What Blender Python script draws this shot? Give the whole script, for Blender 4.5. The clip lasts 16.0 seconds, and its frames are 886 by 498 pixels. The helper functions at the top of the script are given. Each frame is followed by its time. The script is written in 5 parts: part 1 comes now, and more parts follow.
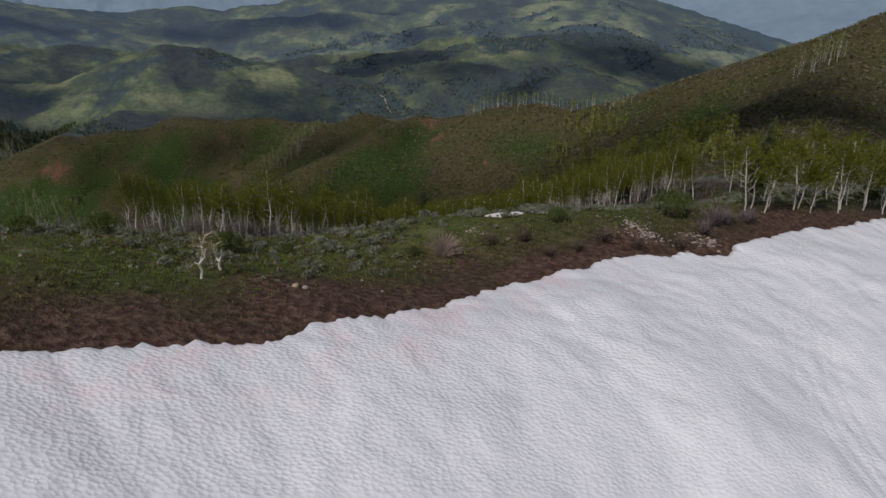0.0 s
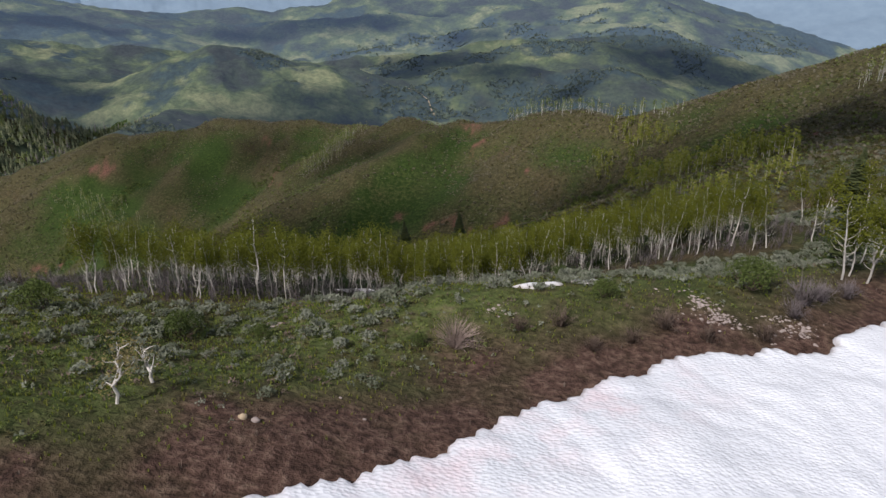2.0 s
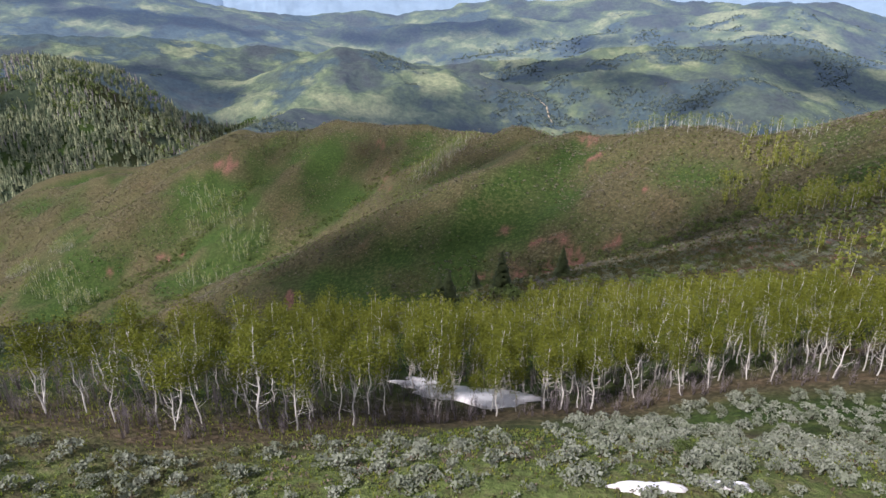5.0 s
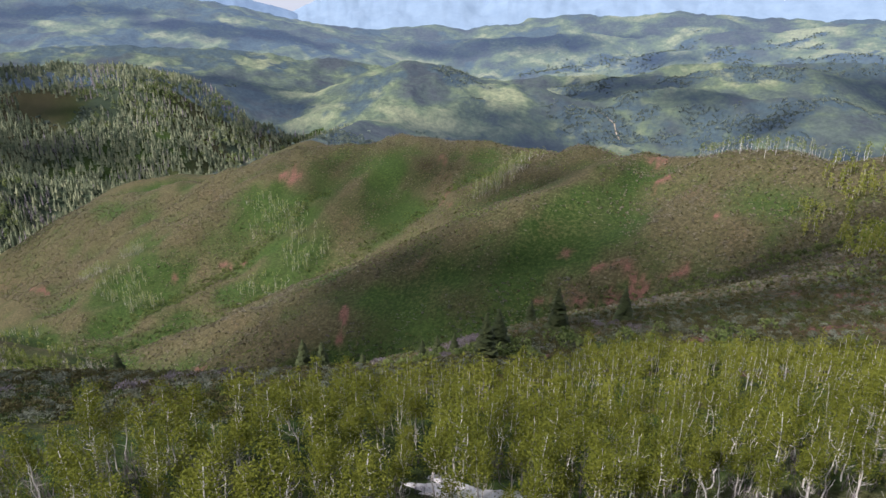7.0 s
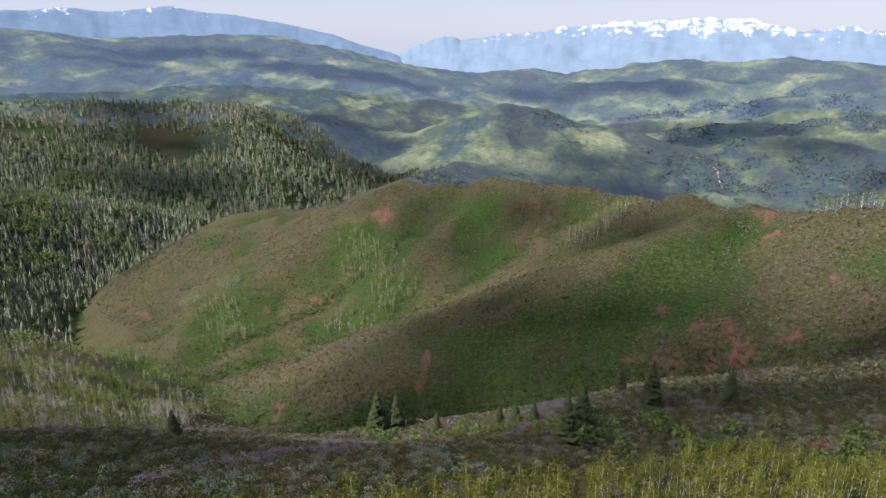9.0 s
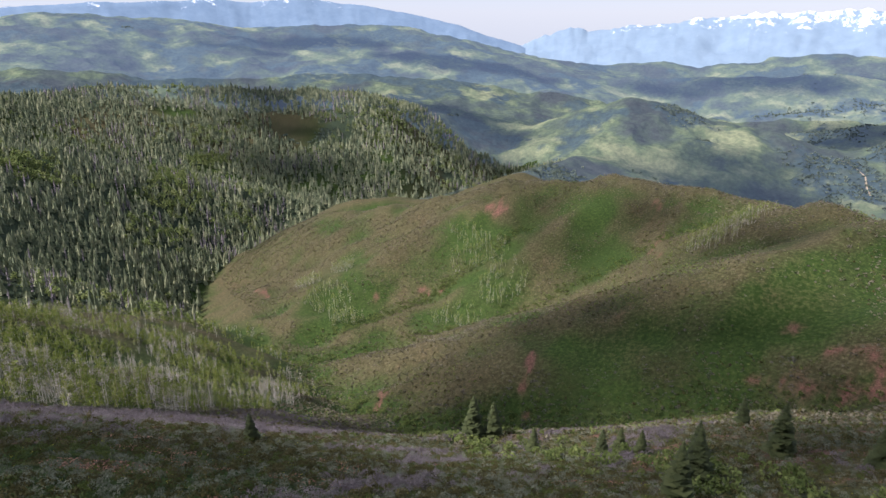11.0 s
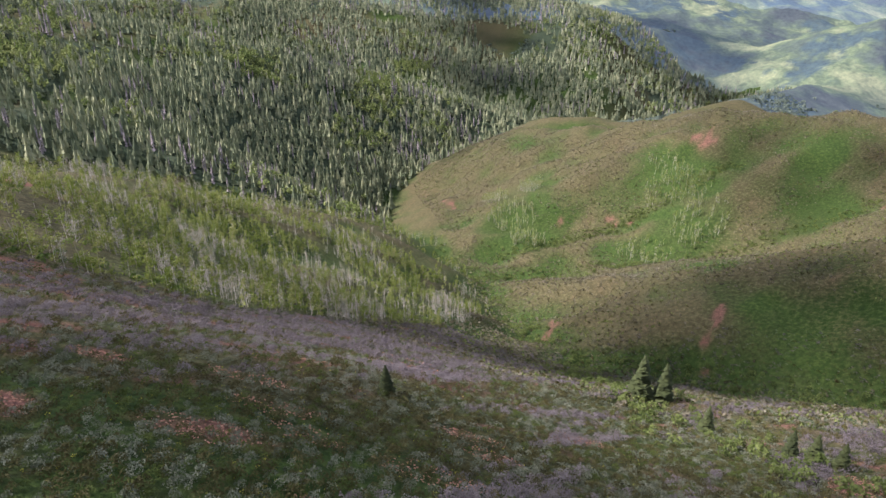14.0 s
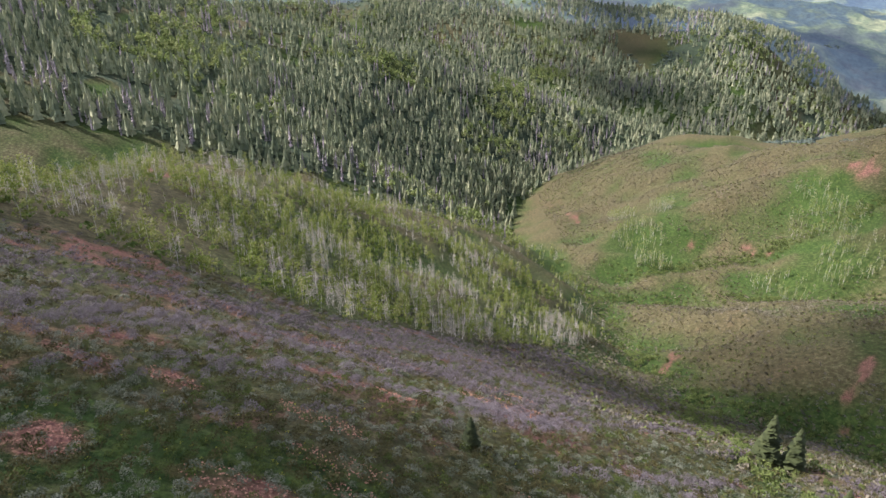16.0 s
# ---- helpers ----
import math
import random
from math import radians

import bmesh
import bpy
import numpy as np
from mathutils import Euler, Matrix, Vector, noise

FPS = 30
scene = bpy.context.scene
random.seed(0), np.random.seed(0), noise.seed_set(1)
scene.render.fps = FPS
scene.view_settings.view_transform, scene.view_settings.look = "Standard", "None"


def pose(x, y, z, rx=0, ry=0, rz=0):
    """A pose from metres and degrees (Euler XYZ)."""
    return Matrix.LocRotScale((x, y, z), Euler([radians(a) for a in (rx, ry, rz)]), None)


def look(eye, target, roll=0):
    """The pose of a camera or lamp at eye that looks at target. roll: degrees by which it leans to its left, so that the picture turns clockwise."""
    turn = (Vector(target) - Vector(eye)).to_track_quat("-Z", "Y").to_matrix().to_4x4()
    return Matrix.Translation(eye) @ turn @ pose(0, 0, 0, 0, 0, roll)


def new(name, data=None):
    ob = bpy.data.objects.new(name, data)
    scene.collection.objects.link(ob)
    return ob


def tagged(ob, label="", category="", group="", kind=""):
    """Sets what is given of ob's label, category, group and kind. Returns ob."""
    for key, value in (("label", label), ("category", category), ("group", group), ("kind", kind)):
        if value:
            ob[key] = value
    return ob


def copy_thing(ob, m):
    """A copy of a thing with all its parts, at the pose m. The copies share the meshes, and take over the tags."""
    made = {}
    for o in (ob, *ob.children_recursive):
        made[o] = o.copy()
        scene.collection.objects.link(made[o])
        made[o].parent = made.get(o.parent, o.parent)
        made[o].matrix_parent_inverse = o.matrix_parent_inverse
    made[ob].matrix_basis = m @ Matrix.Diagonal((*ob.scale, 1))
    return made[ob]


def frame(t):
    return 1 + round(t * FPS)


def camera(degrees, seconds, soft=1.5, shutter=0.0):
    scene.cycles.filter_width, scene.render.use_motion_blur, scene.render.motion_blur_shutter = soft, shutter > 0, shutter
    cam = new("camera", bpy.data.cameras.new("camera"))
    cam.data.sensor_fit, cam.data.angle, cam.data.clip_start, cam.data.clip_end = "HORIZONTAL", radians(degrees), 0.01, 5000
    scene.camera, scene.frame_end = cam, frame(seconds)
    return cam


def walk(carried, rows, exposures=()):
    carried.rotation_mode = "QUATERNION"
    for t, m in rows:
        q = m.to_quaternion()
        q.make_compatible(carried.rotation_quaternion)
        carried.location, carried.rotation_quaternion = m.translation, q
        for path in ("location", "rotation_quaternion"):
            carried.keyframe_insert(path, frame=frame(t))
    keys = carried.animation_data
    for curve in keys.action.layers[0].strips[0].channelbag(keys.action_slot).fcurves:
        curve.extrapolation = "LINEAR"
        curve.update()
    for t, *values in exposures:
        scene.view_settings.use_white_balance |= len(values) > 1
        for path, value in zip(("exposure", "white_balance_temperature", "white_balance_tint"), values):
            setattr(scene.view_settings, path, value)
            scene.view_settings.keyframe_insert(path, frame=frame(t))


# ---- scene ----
EXPOSURES = [(0.0, -0.78, 6150, 16), (1.0, -0.5, 6150, 16), (2.0, -0.03, 6050, 16), (3.0, 0.43, 5900, 18), (4.0, 0.8, 5850, 20), (7.0, 0.84, 5850, 20), (9.0, 0.76, 5850, 20), (11.5, 1.0, 5900, 21), (13.0, 1.28, 5950, 22), (16.0, 1.52, 5900, 22)]
cam = camera(65.28, 16.0)
# seconds, place in metres, tilt from straight down, heading to the left of +y, lean
FLIGHT = [
    (0, 0.00, 0.00, 20.00, 67.02, -0.00, 0.15),
    (0.5, 0.44, 3.00, 20.13, 67.00, 1.07, 0.01),
    (1, 0.82, 6.09, 20.19, 67.03, 1.98, -0.01),
    (1.5, 1.16, 9.11, 20.29, 67.08, 2.81, -0.02),
    (2, 1.45, 12.12, 20.32, 67.12, 3.69, 0.04),
    (2.5, 1.69, 15.07, 20.38, 67.15, 5.23, 0.02),
    (3, 1.91, 18.08, 20.43, 67.20, 6.98, 0.03),
    (3.5, 2.04, 20.98, 20.50, 67.27, 8.68, -0.01),
    (4, 2.10, 23.90, 20.54, 67.33, 10.32, -0.05),
    (4.2, 2.12, 25.06, 20.55, 67.36, 10.97, -0.09),
    (6.3, 1.81, 36.08, 21.04, 67.61, 17.20, -0.03),
    (6.5, 1.67, 37.25, 21.06, 67.69, 17.74, -0.05),
    (7, 1.25, 40.19, 21.17, 68.52, 18.91, -0.03),
    (7.5, 0.85, 43.08, 21.22, 69.40, 19.99, -0.03),
    (8, 0.27, 46.04, 21.20, 70.20, 21.04, -0.06),
    (8.5, -0.55, 48.93, 21.26, 71.02, 23.46, -0.09),
    (9, -1.21, 51.67, 21.21, 71.83, 26.87, -0.05),
    (9.2, -1.52, 52.73, 21.15, 72.10, 28.02, -0.06),
    (11.3, -5.73, 63.94, 20.27, 70.44, 38.02, 0.11),
    (11.5, -6.22, 64.92, 20.23, 69.84, 38.82, 0.13),
    (12, -7.50, 67.31, 20.19, 68.33, 40.98, 0.18),
    (12.5, -8.78, 69.59, 20.17, 66.84, 43.56, 0.15),
    (13, -10.15, 71.82, 20.14, 65.37, 46.77, 0.02),
    (13.5, -11.68, 74.11, 20.12, 64.31, 50.11, -0.05),
    (14, -13.33, 76.23, 20.10, 64.19, 53.50, -0.05),
    (14.5, -14.96, 78.32, 20.13, 64.32, 56.75, -0.06),
    (15, -16.62, 80.30, 20.22, 64.44, 59.81, -0.03),
    (15.5, -18.47, 82.16, 20.24, 64.53, 62.54, -0.03),
    (16, -20.56, 83.97, 20.17, 64.64, 64.60, -0.02),
]
walk(cam, [(t, pose(x, y, z, tilt, 0, heading) @ pose(0, 0, 0, 0, 0, lean)) for t, x, y, z, tilt, heading, lean in FLIGHT], EXPOSURES)

world = bpy.data.worlds.new("sky")
scene.world = world
world.use_nodes = True
SUN_UP, SUN_FROM = radians(44), Vector((-0.56, -0.83, 0)).normalized()
sky = world.node_tree.nodes.new("ShaderNodeTexSky")
sky.sky_type, sky.sun_disc, sky.sun_elevation = "NISHITA", False, SUN_UP
sky.sun_rotation = math.atan2(SUN_FROM.x, SUN_FROM.y)
sky.altitude, sky.air_density, sky.dust_density = 2500, 1.2, 0.6
back = world.node_tree.nodes["Background"]
back.inputs["Strength"].default_value = 0.085
veil = world.node_tree.nodes.new("ShaderNodeMix")
veil.data_type = "RGBA"
veil.inputs[0].default_value = 0.8
veil.inputs[7].default_value = (4.15, 4.5, 5.0, 1)  # thin high cloud
world.node_tree.links.new(sky.outputs["Color"], veil.inputs[6])
world.node_tree.links.new(veil.outputs[2], back.inputs["Color"])
sun = new("sun", bpy.data.lights.new("sun", "SUN"))
sun.data.energy, sun.data.angle, sun.data.color = 5.0, radians(3.6), (1.0, 0.94, 0.86)
toward = SUN_FROM * math.cos(SUN_UP) + Vector((0, 0, math.sin(SUN_UP)))
sun.matrix_world = look(toward * 3000, (0, 0, 0))


# ---- materials ----
def shader(name, rough=0.9, spec=0.2):
    m = bpy.data.materials.new(name)
    m.use_nodes = True
    b = m.node_tree.nodes["Principled BSDF"]
    b.inputs["Roughness"].default_value = rough
    b.inputs["Specular IOR Level"].default_value = spec
    return m, m.node_tree.nodes, m.node_tree.links, b


def noise_node(nodes, links, coord, scale, detail=4.0, rough=0.6):
    n = nodes.new("ShaderNodeTexNoise")
    n.inputs["Scale"].default_value, n.inputs["Detail"].default_value, n.inputs["Roughness"].default_value = scale, detail, rough
    links.new(coord, n.inputs["Vector"])
    return n.outputs["Fac"]


def ramp(nodes, links, fac, stops):
    r = nodes.new("ShaderNodeValToRGB")
    e = r.color_ramp.elements
    while len(e) < len(stops):
        e.new(0.5)
    for el, (p, c) in zip(e, stops):
        el.position, el.color = p, (*c, 1)
    links.new(fac, r.inputs["Fac"])
    return r.outputs["Color"]


def mix(nodes, links, fac, a, b, mode="MIX"):
    n = nodes.new("ShaderNodeMix")
    n.data_type, n.blend_type = "RGBA", mode
    for sock, v in ((n.inputs[0], fac), (n.inputs[6], a), (n.inputs[7], b)):
        if isinstance(v, (int, float)):
            sock.default_value = v
        elif isinstance(v, tuple):
            sock.default_value = (*v, 1)
        else:
            links.new(v, sock)
    return n.outputs[2]


def maths(nodes, links, op, a, b, clamp=True):
    n = nodes.new("ShaderNodeMath")
    n.operation, n.use_clamp = op, clamp
    for sock, v in zip(n.inputs, (a, b)):
        if isinstance(v, (int, float)):
            sock.default_value = v
        else:
            links.new(v, sock)
    return n.outputs[0]


def bump(nodes, links, bsdf, height, distance, strength=1.0):
    n = nodes.new("ShaderNodeBump")
    n.inputs["Distance"].default_value, n.inputs["Strength"].default_value = distance, strength
    links.new(height, n.inputs["Height"])
    links.new(n.outputs["Normal"], bsdf.inputs["Normal"])


def plain(name, stops, scale=3.0, rough=0.9, relief=0.0, island=0.0, spec=0.2, translucent=0.0):
    """A mottled surface: noise through a ramp, varied from piece to piece."""
    m, nodes, links, b = shader(name, rough, spec)
    at = nodes.new("ShaderNodeNewGeometry")
    fac = noise_node(nodes, links, at.outputs["Position"], scale)
    if island:
        r = maths(nodes, links, "MULTIPLY_ADD", at.outputs["Random Per Island"], island)
        r.node.inputs[2].default_value = -island / 2
        fac = maths(nodes, links, "ADD", fac, r)
    col = ramp(nodes, links, fac, stops)
    info = nodes.new("ShaderNodeObjectInfo")
    shade = maths(nodes, links, "MULTIPLY_ADD", info.outputs["Random"], 0.3, False)
    shade.node.inputs[2].default_value = 0.85
    col = mix(nodes, links, 1.0, col, shade, "MULTIPLY")
    links.new(col, b.inputs["Base Color"])
    if relief:
        bump(nodes, links, b, fac, relief)
    if translucent:
        t = nodes.new("ShaderNodeBsdfTranslucent")
        links.new(col, t.inputs["Color"])
        s = nodes.new("ShaderNodeMixShader")
        s.inputs[0].default_value = translucent
        links.new(b.outputs[0], s.inputs[1])
        links.new(t.outputs[0], s.inputs[2])
        links.new(s.outputs[0], nodes["Material Output"].inputs["Surface"])
    return m


def ground_material():
    """Turf, sage and bare soil; the sheet's cover values say how much of each grows where."""
    m, nodes, links, b = shader("hill_ground", 0.95, 0.1)
    at = nodes.new("ShaderNodeNewGeometry").outputs["Position"]
    cover = nodes.new("ShaderNodeAttribute")
    cover.attribute_name = "cover"
    sep = nodes.new("ShaderNodeSeparateColor")
    links.new(cover.outputs["Color"], sep.inputs[0])
    grass, red, wood = sep.outputs[0], sep.outputs[1], sep.outputs[2]
    fine = noise_node(nodes, links, at, 2.2, 5)
    mid = noise_node(nodes, links, at, 0.45, 7, 0.68)
    wide = noise_node(nodes, links, at, 0.03, 6)
    turf = ramp(nodes, links, mid, [(0.3, (0.013, 0.026, 0.005)), (0.5, (0.028, 0.050, 0.010)), (0.72, (0.070, 0.094, 0.022))])
    sage = ramp(nodes, links, mid, [(0.28, (0.024, 0.021, 0.009)), (0.5, (0.062, 0.054, 0.024)), (0.72, (0.140, 0.122, 0.062))])
    soil = ramp(nodes, links, fine, [(0.25, (0.080, 0.040, 0.029)), (0.55, (0.155, 0.074, 0.054)), (0.8, (0.27, 0.155, 0.120))])
    timber = ramp(nodes, links, mid, [(0.3, (0.022, 0.031, 0.020)), (0.55, (0.040, 0.055, 0.030)), (0.8, (0.078, 0.098, 0.046))])
    patch = maths(nodes, links, "MULTIPLY_ADD", noise_node(nodes, links, at, 0.5, 6, 0.7), 1.5, False)
    patch.node.inputs[2].default_value = -0.75
    grass = maths(nodes, links, "ADD", grass, patch)
    g = maths(nodes, links, "ADD", grass, maths(nodes, links, "MULTIPLY_ADD", wide, 1.1, False), True)
    g.node.inputs[1].links[0].from_node.inputs[2].default_value = -0.55
    col = mix(nodes, links, g, sage, turf)
    lawn = nodes.new("ShaderNodeAttribute")
    lawn.attribute_name = "lawn"
    short = ramp(nodes, links, noise_node(nodes, links, at, 0.42, 9, 0.72), [(0.30, (0.045, 0.034, 0.022)), (0.42, (0.070, 0.068, 0.028)), (0.52, (0.074, 0.098, 0.026)), (0.62, (0.112, 0.108, 0.046)), (0.74, (0.185, 0.150, 0.108))])
    col = mix(nodes, links, maths(nodes, links, "MULTIPLY", lawn.outputs["Fac"], 0.9), col, short)
    broken = noise_node(nodes, links, at, 0.06, 6, 0.7)
    stand = maths(nodes, links, "ADD", maths(nodes, links, "MULTIPLY_ADD", broken, 4.0, False), maths(nodes, links, "MULTIPLY", wood, 2.2, False), True)
    stand.node.inputs[0].links[0].from_node.inputs[2].default_value = -3.0
    col = mix(nodes, links, stand, col, timber)
    r = maths(nodes, links, "ADD", red, maths(nodes, links, "MULTIPLY_ADD", mid, 3.0, False), False)
    r.node.inputs[1].links[0].from_node.inputs[2].default_value = -1.6
    r = maths(nodes, links, "MULTIPLY", r, red, True)
    col = mix(nodes, links, r, col, soil)
    earth = ramp(nodes, links, fine, [(0.25, (0.042, 0.025, 0.018)), (0.5, (0.082, 0.048, 0.035)), (0.8, (0.135, 0.092, 0.068))])
    w = maths(nodes, links, "ADD", cover.outputs["Alpha"], maths(nodes, links, "MULTIPLY_ADD", mid, 1.4, False), False)
    w.node.inputs[1].links[0].from_node.inputs[2].default_value = -0.7
    w = maths(nodes, links, "MULTIPLY", w, cover.outputs["Alpha"], True)
    col = mix(nodes, links, w, col, earth)
    speck = ramp(nodes, links, fine, [(0.3, (0.62, 0.62, 0.62)), (0.7, (1.3, 1.3, 1.3))])
    col = mix(nodes, links, 1.0, col, speck, "MULTIPLY")
    links.new(col, b.inputs["Base Color"])
    bump(nodes, links, b, maths(nodes, links, "ADD", fine, mid, False), 0.5, 0.7)
    return m


def snow_material():
    m, nodes, links, b = shader("old_snow", 0.6, 0.3)
    at = nodes.new("ShaderNodeNewGeometry").outputs["Position"]
    cover = nodes.new("ShaderNodeAttribute")
    cover.attribute_name = "cover"
    sep = nodes.new("ShaderNodeSeparateColor")
    links.new(cover.outputs["Color"], sep.inputs[0])
    fine = noise_node(nodes, links, at, 6.0, 6)
    wide = noise_node(nodes, links, at, 0.35, 5)
    col = ramp(nodes, links, wide, [(0.3, (0.62, 0.63, 0.65)), (0.7, (0.73, 0.735, 0.745))])
    algae = maths(nodes, links, "MULTIPLY", sep.outputs[0], ramp(nodes, links, wide, [(0.46, (0, 0, 0)), (0.68, (0.46, 0.46, 0.46))]))
    col = mix(nodes, links, algae, col, (0.68, 0.46, 0.47))
    dirt = maths(nodes, links, "MULTIPLY", sep.outputs[1], fine)
    col = mix(nodes, links, dirt, col, (0.34, 0.27, 0.22))
    links.new(col, b.inputs["Base Color"])
    cups = nodes.new("ShaderNodeTexVoronoi")
    cups.feature = "F1"
    cups.inputs["Scale"].default_value = 4.6
    wide_map = nodes.new("ShaderNodeMapping")
    wide_map.inputs["Scale"].default_value = (0.85, 1.25, 1.0)
    links.new(at, wide_map.inputs["Vector"])
    links.new(wide_map.outputs[0], cups.inputs["Vector"])
    relief = maths(nodes, links, "ADD", maths(nodes, links, "MULTIPLY", cups.outputs["Distance"], 1.0, False), maths(nodes, links, "MULTIPLY", fine, 0.35, False), False)
    bump(nodes, links, b, relief, 0.12, 0.4)
    return m


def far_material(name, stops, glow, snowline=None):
    """Far ranges seen through miles of air: a plain backdrop, its haze painted as blue colour and glow."""
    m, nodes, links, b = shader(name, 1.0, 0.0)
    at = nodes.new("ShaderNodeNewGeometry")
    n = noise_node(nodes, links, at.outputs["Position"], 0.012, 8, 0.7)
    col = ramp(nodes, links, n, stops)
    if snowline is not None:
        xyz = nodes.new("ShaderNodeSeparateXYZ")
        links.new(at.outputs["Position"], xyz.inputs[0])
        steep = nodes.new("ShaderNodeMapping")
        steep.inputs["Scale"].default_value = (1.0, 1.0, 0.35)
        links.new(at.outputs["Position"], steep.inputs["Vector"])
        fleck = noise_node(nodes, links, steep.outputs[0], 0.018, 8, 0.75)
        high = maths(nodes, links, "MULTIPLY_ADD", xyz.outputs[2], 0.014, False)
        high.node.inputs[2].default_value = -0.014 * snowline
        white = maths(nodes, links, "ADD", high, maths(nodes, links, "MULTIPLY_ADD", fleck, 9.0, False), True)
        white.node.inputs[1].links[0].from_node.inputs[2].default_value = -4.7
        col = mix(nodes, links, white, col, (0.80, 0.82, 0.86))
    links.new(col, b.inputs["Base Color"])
    # the same blue also emits, which paints the haze over the ranges
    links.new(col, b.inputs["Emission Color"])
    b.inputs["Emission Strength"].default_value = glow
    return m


def far_hill_material(name, glow):
    """Fields, sage and woods on hills seen through miles of air: a backdrop whose faint blue glow paints the haze."""
    m, nodes, links, b = shader(name, 1.0, 0.0)
    at = nodes.new("ShaderNodeNewGeometry").outputs["Position"]
    cover = nodes.new("ShaderNodeAttribute")
    cover.attribute_name = "cover"
    sep = nodes.new("ShaderNodeSeparateColor")
    links.new(cover.outputs["Color"], sep.inputs[0])
    wide = noise_node(nodes, links, at, 0.0065, 9, 0.66)
    fac = maths(nodes, links, "MULTIPLY_ADD", sep.outputs[0], 0.22, False)
    fac.node.inputs[2].default_value = -0.11
    col = ramp(nodes, links, maths(nodes, links, "ADD", wide, fac), [(0.34, (0.034, 0.038, 0.032)), (0.47, (0.048, 0.060, 0.038)), (0.56, (0.074, 0.094, 0.042)), (0.68, (0.150, 0.160, 0.078))])
    clump = maths(nodes, links, "ADD", maths(nodes, links, "MULTIPLY_ADD", noise_node(nodes, links, at, 0.022, 7, 0.7), 5.0, False), maths(nodes, links, "MULTIPLY", sep.outputs[2], 1.5, False), True)
    clump.node.inputs[0].links[0].from_node.inputs[2].default_value = -3.0
    col = mix(nodes, links, clump, col, (0.034, 0.049, 0.045))
    grain = noise_node(nodes, links, at, 0.07, 5, 0.7)
    col = mix(nodes, links, 1.0, col, ramp(nodes, links, grain, [(0.3, (0.6, 0.6, 0.6)), (0.7, (1.35, 1.35, 1.35))]), "MULTIPLY")
    links.new(col, b.inputs["Base Color"])
    # flat blue emission stands in for haze in front of the hills
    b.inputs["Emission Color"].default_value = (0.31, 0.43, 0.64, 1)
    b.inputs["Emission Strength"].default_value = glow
    bump(nodes, links, b, noise_node(nodes, links, at, 0.02, 6, 0.6), 14.0, 0.6)
    return m


GROUND = ground_material()
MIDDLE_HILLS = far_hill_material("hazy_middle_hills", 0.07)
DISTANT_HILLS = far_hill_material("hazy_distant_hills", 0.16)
SNOW = snow_material()
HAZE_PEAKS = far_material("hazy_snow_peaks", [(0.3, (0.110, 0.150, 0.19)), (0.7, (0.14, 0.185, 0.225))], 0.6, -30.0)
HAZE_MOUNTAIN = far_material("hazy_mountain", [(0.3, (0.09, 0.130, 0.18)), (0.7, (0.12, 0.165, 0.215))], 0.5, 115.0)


# ---- the lie of the land ----
def lattice(i, j, seed):
    """A repeatable random value for each whole-number place."""
    h = (i.astype(np.int64) * 374761393 + j.astype(np.int64) * 668265263 + seed * 1274126177) & 0xFFFFFFFF
    h = ((h ^ (h >> 13)) * 1103515245) & 0xFFFFFFFF
    return ((h ^ (h >> 16)) & 0xFFFF) / 65535.0


def wave(x, y, size, seed=0):
    """Smooth noise from -1 to 1 with bumps of that many metres."""
    u, v = np.asarray(x, float) / size, np.asarray(y, float) / size
    i, j = np.floor(u), np.floor(v)
    fu, fv = u - i, v - j
    fu, fv = fu * fu * (3 - 2 * fu), fv * fv * (3 - 2 * fv)
    a, b = lattice(i, j, seed), lattice(i + 1, j, seed)
    c, d = lattice(i, j + 1, seed), lattice(i + 1, j + 1, seed)
    return 2 * ((a + (b - a) * fu) * (1 - fv) + (c + (d - c) * fu) * fv) - 1


def rough(x, y, size, octaves=4, seed=0, keep=0.5):
    total, amp = 0.0, 1.0
    for n in range(octaves):
        total = total + amp * wave(x + 17.3 * n, y - 9.1 * n, size / 2**n, seed + n)
        amp *= keep
    return total


